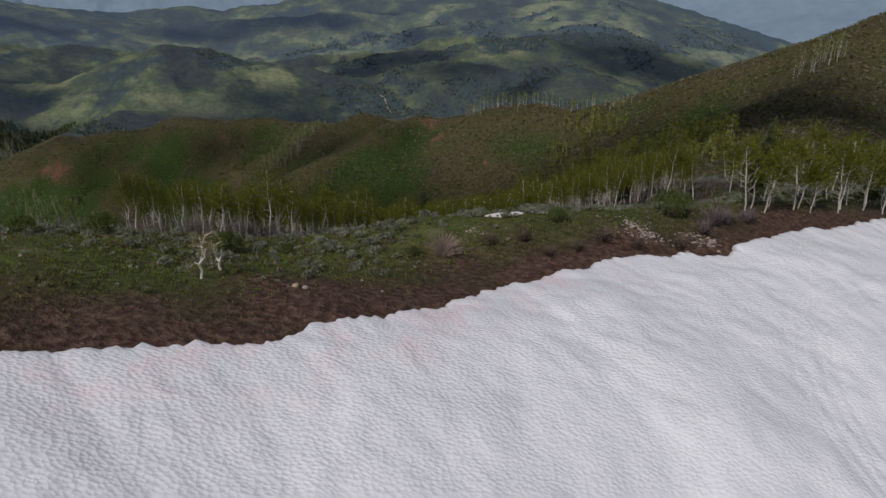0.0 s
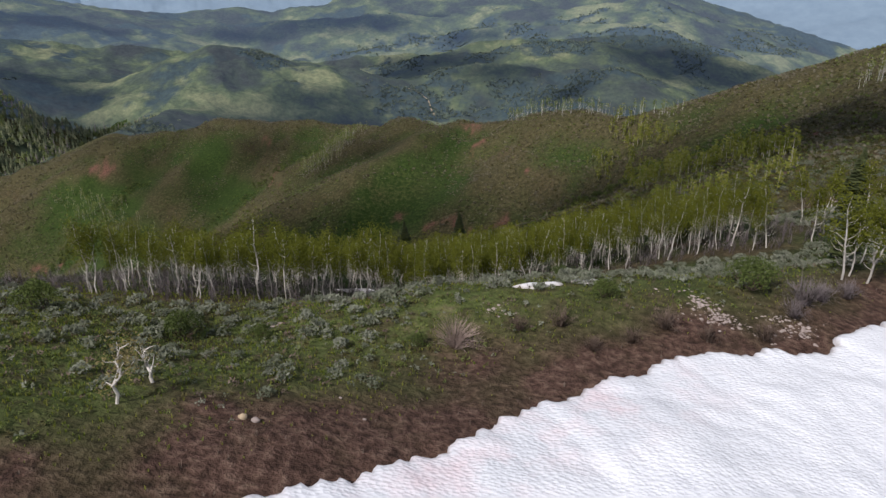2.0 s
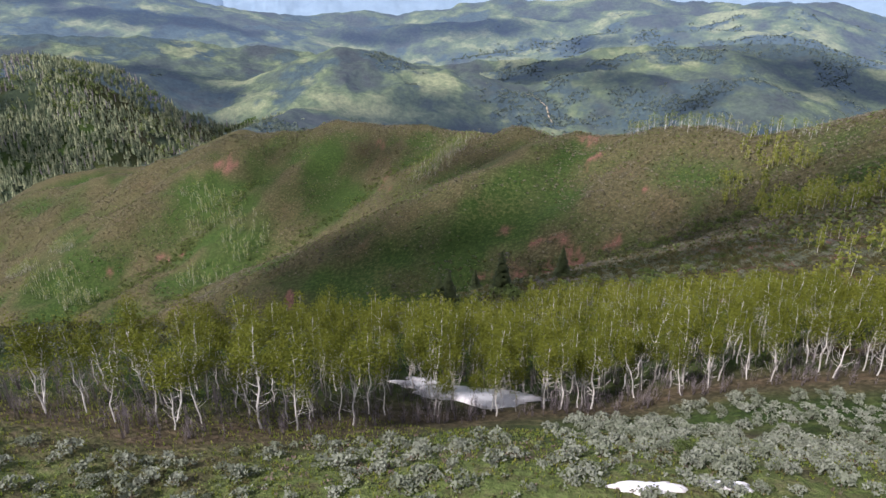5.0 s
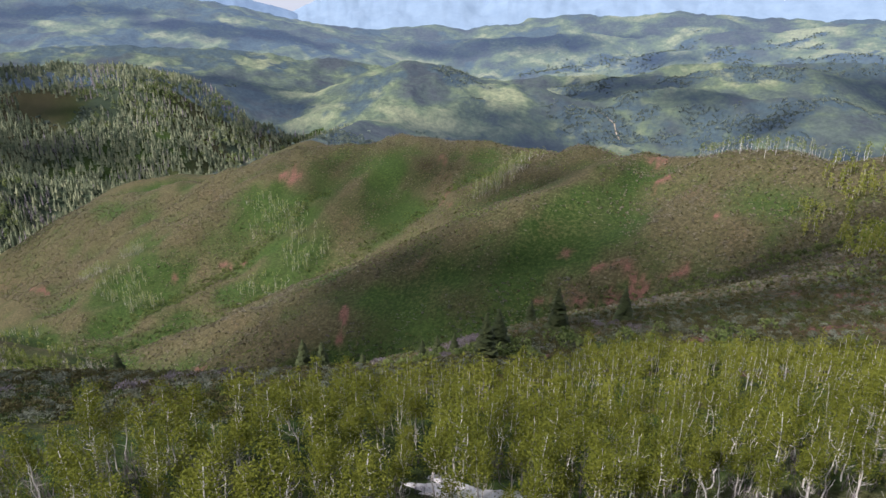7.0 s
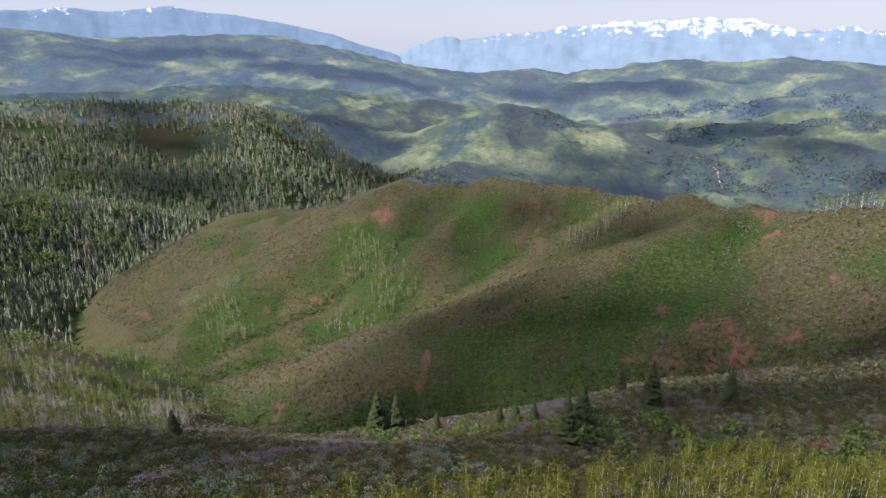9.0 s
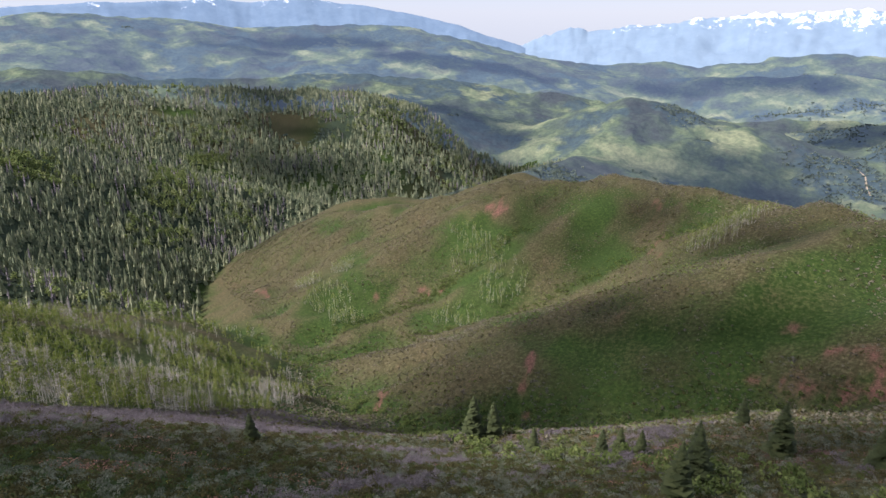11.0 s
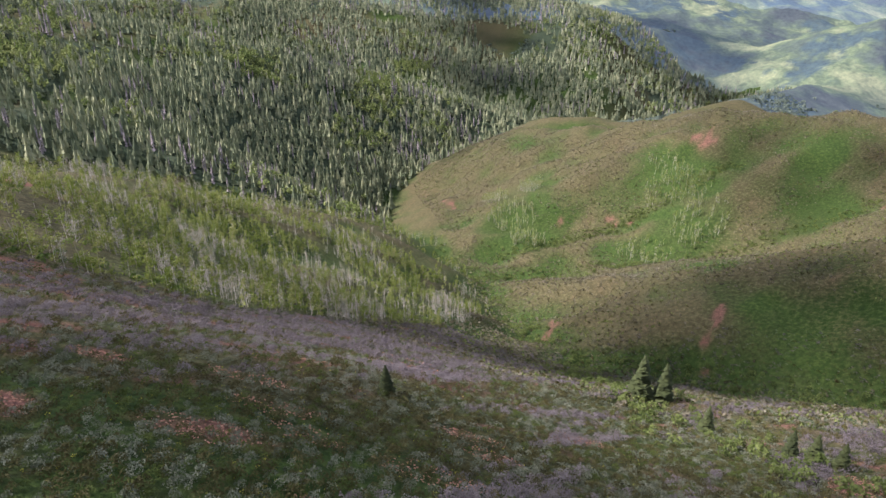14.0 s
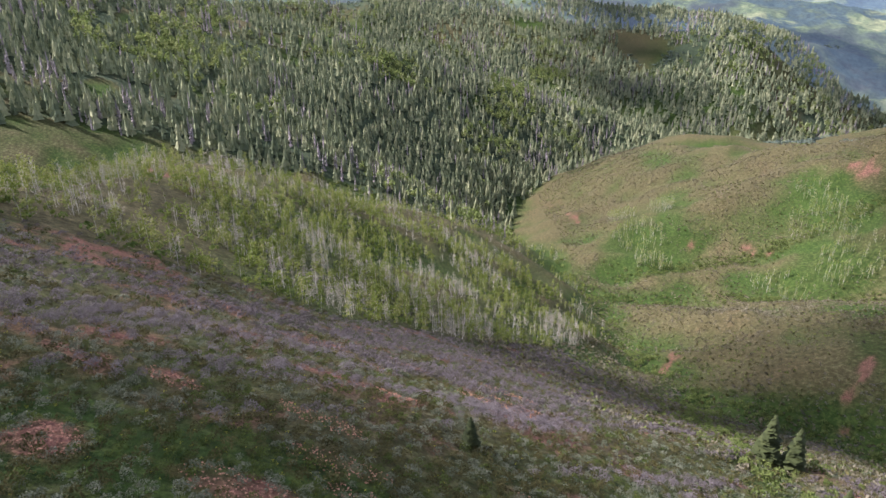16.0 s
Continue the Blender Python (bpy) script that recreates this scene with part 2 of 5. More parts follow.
# crest lines (x, y, z), the fall on either hand, the roundness of the crest
RIDGES = {
    "home": ([(-240, -40, -30), (-120, 10, -5), (-30, 22, 8), (6, 36, 0.3), (26, 50, -2.6), (52, 92, -7), (105, 195, -27), (160, 280, -35), (195, 352, -28), (260, 400, -7), (400, 420, 30)], 0.44, 0.53, 14),
    "shelf": ([(-38, 46, -8), (-22, 49, -3.5), (0, 52, 0.3), (20, 56, -0.4), (40, 66, -4)], 0.85, 0.25, 4),
    "west_spur": ([(-120, 10, -8), (-200, 50, -38), (-277, 80, -61), (-352, 107, -77), (-426, 200, -142), (-480, 300, -210), (-540, 400, -275)], 0.55, 0.54, 20),
    "main": ([(260, 400, -5), (190, 428, -38), (113, 477, -74), (50, 560, -98), (-20, 617, -122), (-122, 694, -134), (-210, 770, -150), (-305, 785, -151), (-420, 775, -181), (-530, 765, -211), (-708, 758, -252), (-850, 690, -300), (-980, 640, -370)], 0.56, 0.50, 22),
    "middle_spur": ([(-20, 617, -118), (-44, 566, -112), (-63, 528, -110), (-94, 497, -119), (-127, 482, -132), (-164, 473, -147), (-204, 467, -165), (-249, 462, -189), (-317, 452, -222), (-351, 450, -240), (-395, 436, -260), (-425, 432, -282)], 0.60, 0.66, 6),
    "low_spur": ([(160, 280, -36), (100, 290, -61), (40, 310, -92), (-30, 345, -135), (-90, 355, -165), (-150, 345, -195)], 0.60, 0.60, 7),
    "grove_spur": ([(-440, 772, -184), (-470, 680, -216), (-500, 600, -245), (-525, 530, -275), (-545, 470, -300)], 0.55, 0.54, 16),
    "inner_spur": ([(-300, 785, -157), (-320, 700, -178), (-340, 630, -213), (-365, 570, -245)], 0.55, 0.52, 14),
    "back_field": ([(-766, 870, -271), (-726, 906, -258), (-676, 946, -251), (-618, 975, -243), (-561, 987, -243), (-524, 996, -246)], 0.30, 0.45, 20),
    "red_spur": ([(-620, 762, -230), (-670, 650, -290), (-730, 560, -335)], 0.55, 0.55, 18),
    "forest_crest": ([(-1300, -300, 61), (-1500, 200, -66), (-1560, 700, -90), (-1600, 1050, -110), (-1480, 1380, -162), (-1250, 1500, -214), (-1000, 1560, -300), (-840, 1600, -350)], 0.29, 0.28, 40),
    "forest_front": ([(-1500, 60, -100), (-1400, 180, -125), (-1283, 270, -148), (-1225, 450, -205), (-1270, 700, -250), (-1200, 860, -310), (-1120, 980, -365)], 0.36, 0.24, 30),
    "forest_leg": ([(-1283, 270, -150), (-1100, 330, -205), (-960, 400, -272), (-820, 450, -320)], 0.30, 0.30, 24),
}

# beds of the draws, and the rise on either hand
GULLIES = {
    "draw": ([(30, 130, -26), (-30, 165, -50), (-112, 225, -109), (-180, 280, -156), (-231, 331, -207), (-290, 350, -233), (-340, 377, -254), (-432, 430, -273), (-540, 455, -297), (-770, 520, -362), (-960, 720, -378), (-1060, 950, -401), (-1000, 1300, -427), (-1100, 2200, -515)], 0.70, 0.55, 10),
    "red_draw": ([(110, 390, -79), (60, 395, -102), (-10, 405, -147), (-65, 385, -168), (-160, 360, -196), (-231, 335, -210)], 0.70, 0.48, 8),
    "hollow": ([(-150, 720, -167), (-210, 670, -183), (-276, 601, -226), (-340, 530, -250), (-400, 485, -278), (-450, 445, -276)], 0.59, 0.40, 10),
    "back_valley": ([(-1950, 250, -120), (-1640, 600, -262), (-1440, 900, -330), (-1250, 1120, -385), (-1060, 1200, -418)], 0.36, 0.34, 20),
    "grove_draw": ([(-370, 700, -204), (-395, 620, -234), (-430, 555, -264), (-470, 480, -281)], 0.56, 0.39, 12),
}


FAR_RIDGES = {
    "lit_hill": ([(-1170, 1974, -402), (-1120, 2038, -367), (-1039, 2126, -310), (-950, 2202, -263), (-866, 2269, -239), (-786, 2299, -247), (-668, 2305, -290), (-536, 2309, -312), (-409, 2315, -333), (-280, 2284, -372)], 0.40, 0.40, 35),
    "lit_hill_spur": ([(-866, 2269, -239), (-855, 2122, -281), (-856, 1992, -326), (-872, 1885, -361)], 0.40, 0.40, 25),
    "lit_hill_leg": ([(-668, 2305, -290), (-705, 2136, -336), (-713, 2006, -368)], 0.40, 0.40, 25),
    "lit_hill_foot": ([(-536, 2309, -312), (-532, 2166, -354), (-529, 2064, -379)], 0.40, 0.40, 25),
    "dark_hill": ([(-275, 2335, -408), (-208, 2372, -364), (-115, 2399, -336), (-22, 2402, -321), (70, 2381, -321), (236, 2339, -325), (396, 2266, -311)], 0.38, 0.38, 35),
    "green_row": ([(-823, 2833, -381), (-640, 2932, -359), (-430, 3001, -339), (-307, 3036, -316), (-166, 3067, -290), (8, 3102, -259), (159, 3097, -248), (283, 3088, -253), (643, 2982, -239)], 0.35, 0.35, 40),
    "middle_row": ([(-472, 2660, -375), (-230, 2722, -338), (-16, 2752, -313), (152, 2747, -290), (385, 2724, -279)], 0.35, 0.35, 40),
    "dark_row": ([(-1991, 2684, -348), (-1827, 2861, -363), (-1547, 3080, -317), (-1270, 3260, -273), (-1015, 3349, -267), (-760, 3417, -260), (-568, 3485, -235), (-444, 3503, -232), (-224, 3494, -249), (63, 3501, -215), (304, 3488, -194), (707, 3377, -162)], 0.32, 0.32, 50),
    "blue_row": ([(-2042, 3492, -267), (-1698, 3729, -262), (-1421, 3898, -233), (-1209, 3970, -256), (-911, 4050, -215), (-686, 4145, -181), (-482, 4174, -187), (-284, 4192, -183), (-71, 4201, -156), (138, 4149, -171), (353, 4136, -187), (1007, 3922, -163)], 0.29, 0.29, 50),
    "mesa": ([(-3553, 1662, 22), (-3319, 2102, -18), (-3245, 2216, -19), (-3153, 2348, -46), (-3049, 2485, -58), (-2880, 2683, -50), (-2626, 2937, -36), (-2510, 2972, -69), (-2402, 3062, -115), (-2215, 3202, -143), (-1990, 3407, -200), (-1741, 3598, -249)], 0.21, 0.21, 70),
    "mesa_leg": ([(-3049, 2485, -58), (-2654, 2335, -125), (-2328, 2248, -172), (-2015, 2207, -216)], 0.22, 0.22, 60),
    "mesa_foot": ([(-2510, 2972, -69), (-2145, 2819, -161), (-1874, 2708, -211), (-1654, 2555, -252)], 0.24, 0.24, 60),
    "mid_row": ([(-1809, 1920, -265), (-1572, 1997, -290), (-1387, 2072, -307), (-1246, 2104, -332)], 0.32, 0.32, 45),
}


def line_rise(px, py, nodes, left, right, width, sign):
    best = np.full(px.shape, 1e9)
    for (x0, y0, z0), (x1, y1, z1) in zip(nodes, nodes[1:]):
        dx, dy = x1 - x0, y1 - y0
        length2 = dx * dx + dy * dy
        s = np.clip(((px - x0) * dx + (py - y0) * dy) / length2, 0, 1)
        ox, oy = px - (x0 + s * dx), py - (y0 + s * dy)
        d = np.hypot(ox, oy)
        hand = 0.5 + 0.5 * np.clip((dx * oy - dy * ox) / math.sqrt(length2) / (d + 8), -1, 1)
        fall = right + (left - right) * hand
        best = np.minimum(best, sign * (z0 + s * (z1 - z0)) + fall * (np.sqrt(d * d + width * width) - width))
    return sign * best


def soft_top(hs, k):
    m = hs.max(0)
    return m + k * np.log(np.exp((hs - m) / k).sum(0))


def ease(x, y):
    """How softly the slopes run into one another: crisp round the shelf, smoother on the hills."""
    return 1.5 + 3.5 * np.clip((np.hypot(x, y - 45) - 70) / 90, 0, 1)


def crests(x, y):
    return soft_top(np.stack([line_rise(x, y, *r, -1) for r in RIDGES.values()]), ease(x, y))


def draws(x, y):
    return -soft_top(-np.stack([line_rise(x, y, *g, 1) for g in GULLIES.values()]), ease(x, y))


def far_hills(x, y):
    """Rolling hills across the valley, which climb with the distance."""
    r = np.hypot(x, y)
    base = -570 + 0.085 * np.clip(r - 2000, 0, 2600)
    h = base + 38 * rough(x, y, 760, 3, 40, 0.45)
    h = h + 16 * (0.5 - np.abs(rough(x, y, 290, 3, 47, 0.5)))
    spurs = 30 * (0.45 - np.abs(rough(x, y, 330, 3, 45, 0.5)))
    rows = np.stack([line_rise(x, y, *f, -1) for f in FAR_RIDGES.values()])
    top = rows.max(0)
    away = np.clip((np.stack([top, h]).max(0) - h) / 60, 0.25, 1)
    fine = 15 * (0.45 - np.abs(rough(x, y, 120, 3, 49, 0.55)))
    return soft_top(np.concatenate([rows, h[None]]), 9.0) + spurs * away * 0.8 + fine


def land(x, y):
    """The height of the ground."""
    x, y = np.atleast_1d(np.asarray(x, float)), np.atleast_1d(np.asarray(y, float))
    h = -soft_top(-np.stack([crests(x, y), draws(x, y)]), ease(x, y))
    r = np.hypot(x, y - 40)
    away = np.clip((r - 90) / 500, 0, 1)
    h = h + away * (7 * rough(x, y, 150, 3, 5) + 5.5 * (0.4 - np.abs(rough(x, y, 58, 3, 9))))
    out = r > 1100
    h[out] = soft_top(np.stack([h[out], far_hills(x[out], y[out]) - 300 * np.clip((1500 - r[out]) / 400, 0, 1)]), 12.0)
    return h + 0.22 * rough(x, y, 7, 3, 21) + 0.06 * wave(x, y, 0.9, 30)


def spots(x, y, places):
    """Blots of soft outline: rows of x, y, radius along and across, turn in degrees."""
    total = np.zeros(np.shape(x))
    for px, py, along, across, turn in places:
        c, s = math.cos(radians(turn)), math.sin(radians(turn))
        u, v = ((x - px) * c + (y - py) * s) / along, ((y - py) * c - (x - px) * s) / across
        total = np.maximum(total, np.clip(1.5 - np.hypot(u, v), 0, 1))
    return total


RED_PLACES = [(-422, 728, 17, 8, 178), (-236, 730, 20, 6, 114), (-205, 660, 32, 4, 110), (-414, 595, 15, 6, 167), (-188, 398, 21, 4, 118), (-177, 363, 7, 5, 174), (-180, 378, 8, 4, 119), (-17, 591, 10, 9, 67), (-8, 547, 13, 4, 95), (-36, 404, 16, 5, 174), (-12, 406, 22, 10, 105), (12, 425, 11, 4, 164), (-33, 425, 6, 4, 167), (-41, 179, 9, 4, 114), (-663, 568, 18, 5, 149), (-58, 412, 7, 5, 179), (-55, 458, 9, 4, -174), (-467, 562, 9, 4, 129), (-429, 753, 7, 5, 166), (30, 466, 5, 4, 142), (-278, 356, 15, 4, 133),
              (-112, 139, 9, 3.5, 50), (-116, 146, 6, 2.5, 50), (-82, 98, 6, 2.5, 40), (-71, 97, 5, 2.5, 60), (-64, 88, 6, 3, 50), (-73, 74, 4, 2.5, 20), (-174, 64, 26, 5, 60), (-160, 72, 12, 4, 40), (-64, 97, 4, 2.5, 40), (-68, 121, 5, 2.5, 50), (-55, 106, 6, 3, 50), (-62, 119, 4, 2.5, 40), (-41, 147, 6, 3, 40), (-72, 150, 5, 3, 50), (-90, 84, 4, 2, 30), (-48, 92, 5, 3, 50), (-100, 112, 5, 2, 60), (-128, 151, 7, 3, 50), (-330, 95, 34, 7, 20)]
LUSH_PLACES = [(-395, 670, 50, 24, 156), (-364, 588, 49, 21, 136), (-513, 530, 63, 30, 157), (-505, 570, 76, 16, 135), (-318, 742, 42, 23, 135), (-269, 664, 33, 20, 141), (-267, 492, 91, 14, 132), (-146, 404, 32, 21, 164), (-108, 426, 41, 29, 144), (-122, 372, 136, 23, 112), (-55, 508, 25, 17, -137), (-26, 473, 33, 24, 116), (-76, 461, 19, 16, -144), (-293, 362, 42, 14, 151), (-670, 719, 105, 20, 155), (-381, 534, 39, 16, 169), (-207, 742, 27, 10, 168), (-77, 389, 17, 6, -166), (141, 444, 47, 22, 110), (137, 397, 70, 20, 88), (79, 209, 61, 9, 73), (44, 467, 40, 19, 125)]
DRY_PLACES = [(-801, 630, 157, 40, 159), (-476, 601, 87, 19, 130), (-294, 421, 103, 22, 148), (-225, 385, 50, 20, 146), (17, 505, 46, 20, 108), (-95, 478, 31, 11, 175), (-185, 484, 147, 26, 135), (-400, 717, 41, 22, 174), (-242, 705, 43, 15, 118), (-46, 411, 20, 12, 172), (-6, 424, 25, 15, 169), (-519, 700, 52, 21, 144), (-313, 637, 21, 15, 137), (36, 431, 26, 14, 101)]


SNOW_EDGE = [(-60, 6), (-30, 17), (-17.3, 23.2), (-14.0, 25.3), (-10.4, 27.3), (-8.5, 27.9), (-6.7, 30.4), (-4.7, 31.1), (-2.6, 33.6), (0.5, 35.7), (3.1, 39.3), (8.6, 44.0), (13.2, 46.6), (21.5, 48.8), (31.5, 56.4), (36.6, 59.2), (43.5, 63.6), (65, 76), (90, 92)]
ASPEN_LINE = [(-150, 20), (-178, 62), (-172, 92), (-180, 130), (-215, 192), (-290, 300), (-350, 370), (-480, 440)]
GROVE_FOOT = [(-27, 54), (-19, 55), (-14, 60), (-10, 68), (-3, 74), (8, 81), (16, 82.5), (23, 81), (30, 79)]
MEADOWS = [(-862, 183, 61, 25, 144), (-1522, 1293, 66, 34, 60), (-790, 73, 25, 13, 166), (-1083, 122, 44, 13, 165), (-1580, 1401, 67, 30, -144), (-1675, 1122, 68, 32, 76), (-1750, 2031, 63, 54, 123), (-1691, 1260, 39, 19, 80), (-865, 202, 40, 14, 20), (-1132, 664, 60, 30, 20), (-500, 500, 40, 20, 0), (-1230, 420, 60, 30, 20), (-1060, 330, 50, 25, 0), (-1130, 640, 60, 30, 30), (-1400, 1000, 90, 40, 30), (-401, 690, 60, 40, 20), (-360, 590, 40, 60, 20), (-345, 640, 40, 60, 0), (-290, 720, 30, 40, 0), (-560, 600, 60, 40, -30), (-490, 520, 60, 40, 0), (-140, 410, 45, 45, 0), (-180, 405, 40, 40, 0), (-60, 460, 45, 45, 0), (-250, 650, 20, 60, 0),
           (-70, 560, 30, 70, 0), (-1281, 720, 90, 70, 0), (-1190, 560, 60, 60, 0), (-1500, 1330, 90, 60, 0), (-620, 760, 60, 30, 0), (-700, 820, 90, 50, 0)]


def edge_gap(x, y, line):
    """The distance to a line on the map, and on which side of it (positive to its right)."""
    best, side = np.full(np.shape(x), 1e9), np.zeros(np.shape(x))
    for (x0, y0), (x1, y1) in zip(line, line[1:]):
        dx, dy = x1 - x0, y1 - y0
        s = np.clip(((x - x0) * dx + (y - y0) * dy) / (dx * dx + dy * dy), 0, 1)
        ox, oy = x - (x0 + s * dx), y - (y0 + s * dy)
        d = np.hypot(ox, oy)
        side = np.where(d < best, dy * ox - dx * oy, side)
        best = np.minimum(best, d)
    return np.where(side > 0, best, -best)


def cover_at(x, y, z):
    """How green, how red and bare, how wooded and how muddy the ground is, each 0 to 1."""
    r = np.hypot(x, y - 40)
    low = np.clip(1.2 - (draws(x, y) - z) / 14, 0, 1)
    edge = -edge_gap(x, y, SNOW_EDGE)
    mud = np.clip(1.3 - edge / 9.5 + 0.35 * rough(x, y, 5, 3, 75), 0, 1) * (edge > -40) * (r < 120)
    under = np.clip(np.exp(-((edge_gap(x, y, GROVE_FOOT) / 6) ** 2)), 0, 1)
    slope = (edge_gap(x, y, ASPEN_LINE) > 0) & (r > 30) & (r < 300) & (edge > 20)
    mud = np.clip(np.maximum(np.maximum(mud, 0.8 * under), slope * np.clip(0.10 + 0.6 * rough(x, y, 12, 3, 76), 0, 0.75)), 0, 1)
    lush, dry = spots(x + 9 * rough(x, y, 30, 3, 77), y + 9 * rough(x, y, 30, 3, 78), LUSH_PLACES), spots(x + 9 * rough(x, y, 30, 3, 79), y + 9 * rough(x, y, 30, 3, 72), DRY_PLACES)
    green = 0.20 + 0.30 * low + 0.32 * rough(x, y, 70, 4, 70) + 0.5 * spots(x, y, MEADOWS) + 0.5 * np.clip((90 - r) / 30, 0, 1) + 0.75 * lush - 0.42 * dry
    green += 0.05 * np.clip((80 - r) / 30, 0, 1) + slope * 0.18
    hill = (r > 90) & (r < 1300)
    green[hill] += np.clip(-(land(x[hill] + 8, y[hill]) - z[hill]) / 8 * 1.3, -0.35, 0.5)
    hx, hy = x[hill], y[hill]
    bulge = z[hill] - 0.25 * (land(hx + 24, hy) + land(hx - 24, hy) + land(hx, hy + 24) + land(hx, hy - 24))
    green[hill] -= np.clip(0.22 * bulge, -0.55, 0.7)
    green = np.where(r > 1300, 0.5 + 0.8 * rough(x, y, 190, 4, 71), green)
    red = np.clip((np.where(r > 200, 1.35, 1.15) * spots(x + 7 * (r > 200) * rough(x, y, 18, 3, 84), y + 7 * (r > 200) * rough(x, y, 18, 3, 85), RED_PLACES) + 0.3 * dry) * (0.62 + 0.8 * rough(x, y, 12, 4, 82, 0.7)) + 0.30 * np.clip(rough(x, y, 45, 3, 80) - 0.35, 0, 1) * (r > 60), 0, 1)
    red = np.clip(red + slope * 1.1 * np.clip(rough(x, y, 8, 3, 83) - 0.1, 0, 1), 0, 1) * np.clip((r - 40) / 20, 0, 1)
    wood = np.where(r > 1600, np.clip(1.6 * rough(x, y, 150, 4, 95) + 0.15, 0, 1), timber(x, y))
    return np.stack([np.clip(green, 0, 1), red, np.clip(wood, 0, 1), mud], -1)


VALLEY = [(-640, -200), (-690, 80), (-668, 250), (-600, 390), (-640, 470), (-850, 600), (-960, 800), (-1020, 1050), (-1000, 1330), (-900, 1560), (-860, 1800)]


def timber(x, y):
    """Where the conifer forest stands: the west side of the long valley, with clearings."""
    inside = np.clip(-edge_gap(x, y, VALLEY) / 25, 0, 1)
    return inside * np.clip(1.3 + 1.2 * rough(x, y, 230, 3, 90) - 1.5 * spots(x, y, MEADOWS), 0, 1)


def sheet(name, verts, faces, material, smooth=True):
    """One mesh object from arrays of places and of corner numbers."""
    me = bpy.data.meshes.new(name)
    verts, faces = np.asarray(verts, np.float32), np.asarray(faces, np.int32)
    me.vertices.add(len(verts))
    me.vertices.foreach_set("co", verts.ravel())
    k = faces.shape[1]
    me.loops.add(faces.size)
    me.loops.foreach_set("vertex_index", faces.ravel())
    me.polygons.add(len(faces))
    me.polygons.foreach_set("loop_start", np.arange(len(faces), dtype=np.int32) * k)
    me.polygons.foreach_set("use_smooth", np.full(len(faces), smooth))
    me.update(calc_edges=True)
    me.materials.append(material)
    return new(name, me)


def quads(rows, cols, closed=False):
    i, j = np.meshgrid(np.arange(rows - 1), np.arange(cols if closed else cols - 1), indexing="ij")
    n = (j + 1) % cols
    return np.stack([i * cols + j, i * cols + n, (i + 1) * cols + n, (i + 1) * cols + j], -1).reshape(-1, 4)


def set_cover(ob, values):
    a = ob.data.attributes.new("cover", "FLOAT_COLOR", "POINT")
    a.data.foreach_set("color", np.asarray(values, np.float32).ravel())


def ground():
    # rings round the middle of the flight, close together near by and wide apart far off
    turns = np.concatenate([np.linspace(-42, 106, 650, endpoint=False), np.linspace(106, 318, 70, endpoint=False)])
    rings = np.concatenate([[0.01], np.geomspace(2.0, 1400, 400), np.arange(1414, 4000, 14), np.geomspace(4030, 4900, 8)])
    a, r = np.meshgrid(np.radians(turns), rings)
    x, y = -8 - r * np.sin(a), 45 + r * np.cos(a)
    x, y = x.ravel(), y.ravel()
    z = land(x, y)
    places, cover = np.stack([x, y, z], -1), cover_at(x, y, z)
    lawn = np.clip((-edge_gap(x, y, SNOW_EDGE) - 4) / 6, 0, 1) * np.clip((62 + 0.25 * x - y) / 4, 0, 1) * (np.abs(x) < 70) * (y > 0)
    faces = quads(len(rings), len(turns), True)[:, ::-1]
    mid = faces[:, 0]
    span = np.hypot(x[mid] + 8, y[mid] - 45)
    near = (span < 1600) | (span < 2050) & (edge_gap(x[mid], y[mid], VALLEY) < -30) & (x[mid] < -985)
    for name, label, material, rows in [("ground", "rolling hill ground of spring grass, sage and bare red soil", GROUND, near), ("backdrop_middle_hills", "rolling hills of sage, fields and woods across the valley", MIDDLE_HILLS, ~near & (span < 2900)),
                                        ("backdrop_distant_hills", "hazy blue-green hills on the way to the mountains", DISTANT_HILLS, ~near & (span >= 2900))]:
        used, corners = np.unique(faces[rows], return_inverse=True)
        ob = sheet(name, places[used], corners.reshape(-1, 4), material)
        set_cover(ob, cover[used])
        ob.data.attributes.new("lawn", "FLOAT", "POINT").data.foreach_set("value", lawn[used].astype(np.float32))
        tagged(ob, label, "ground" if material is GROUND else "hills", kind="structure")


ground()


# ---- distance ----
def far_range(name, label, material, crest, depth, foot, jag, peaked, seed):
    """A range of far mountains: a crest line with spurs and gullies down either side."""
    n, m = 420, 40
    t = np.linspace(0, 1, n)
    pts = np.array(crest, float)
    k = np.linspace(0, 1, len(pts))
    cx, cy, cz = (np.interp(t, k, pts[:, i]) for i in range(3))
    s, v = np.meshgrid(t, np.linspace(-1, 1, m), indexing="ij")
    ox, oy = cx - 0, cy - 40
    far = np.hypot(ox, oy)
    x = cx[:, None] + v * depth * (ox / far)[:, None]
    y = cy[:, None] + v * depth * (oy / far)[:, None]
    fall = np.abs(v) ** 0.9
    ridged = rough(x, y, 300, 5, seed, 0.6)
    z = cz[:, None] * (1 - fall) + (peaked * np.abs(rough(cx, cy, 110, 3, seed + 9)))[:, None] * np.clip(1 - 4 * fall, 0, 1) + foot * fall + jag * ridged * (0.45 + fall * (1 - fall) * 3)
    ob = sheet(name, np.stack([x, y, z], -1).reshape(-1, 3), quads(n, m), material)
    return tagged(ob, label, "mountains", kind="structure")


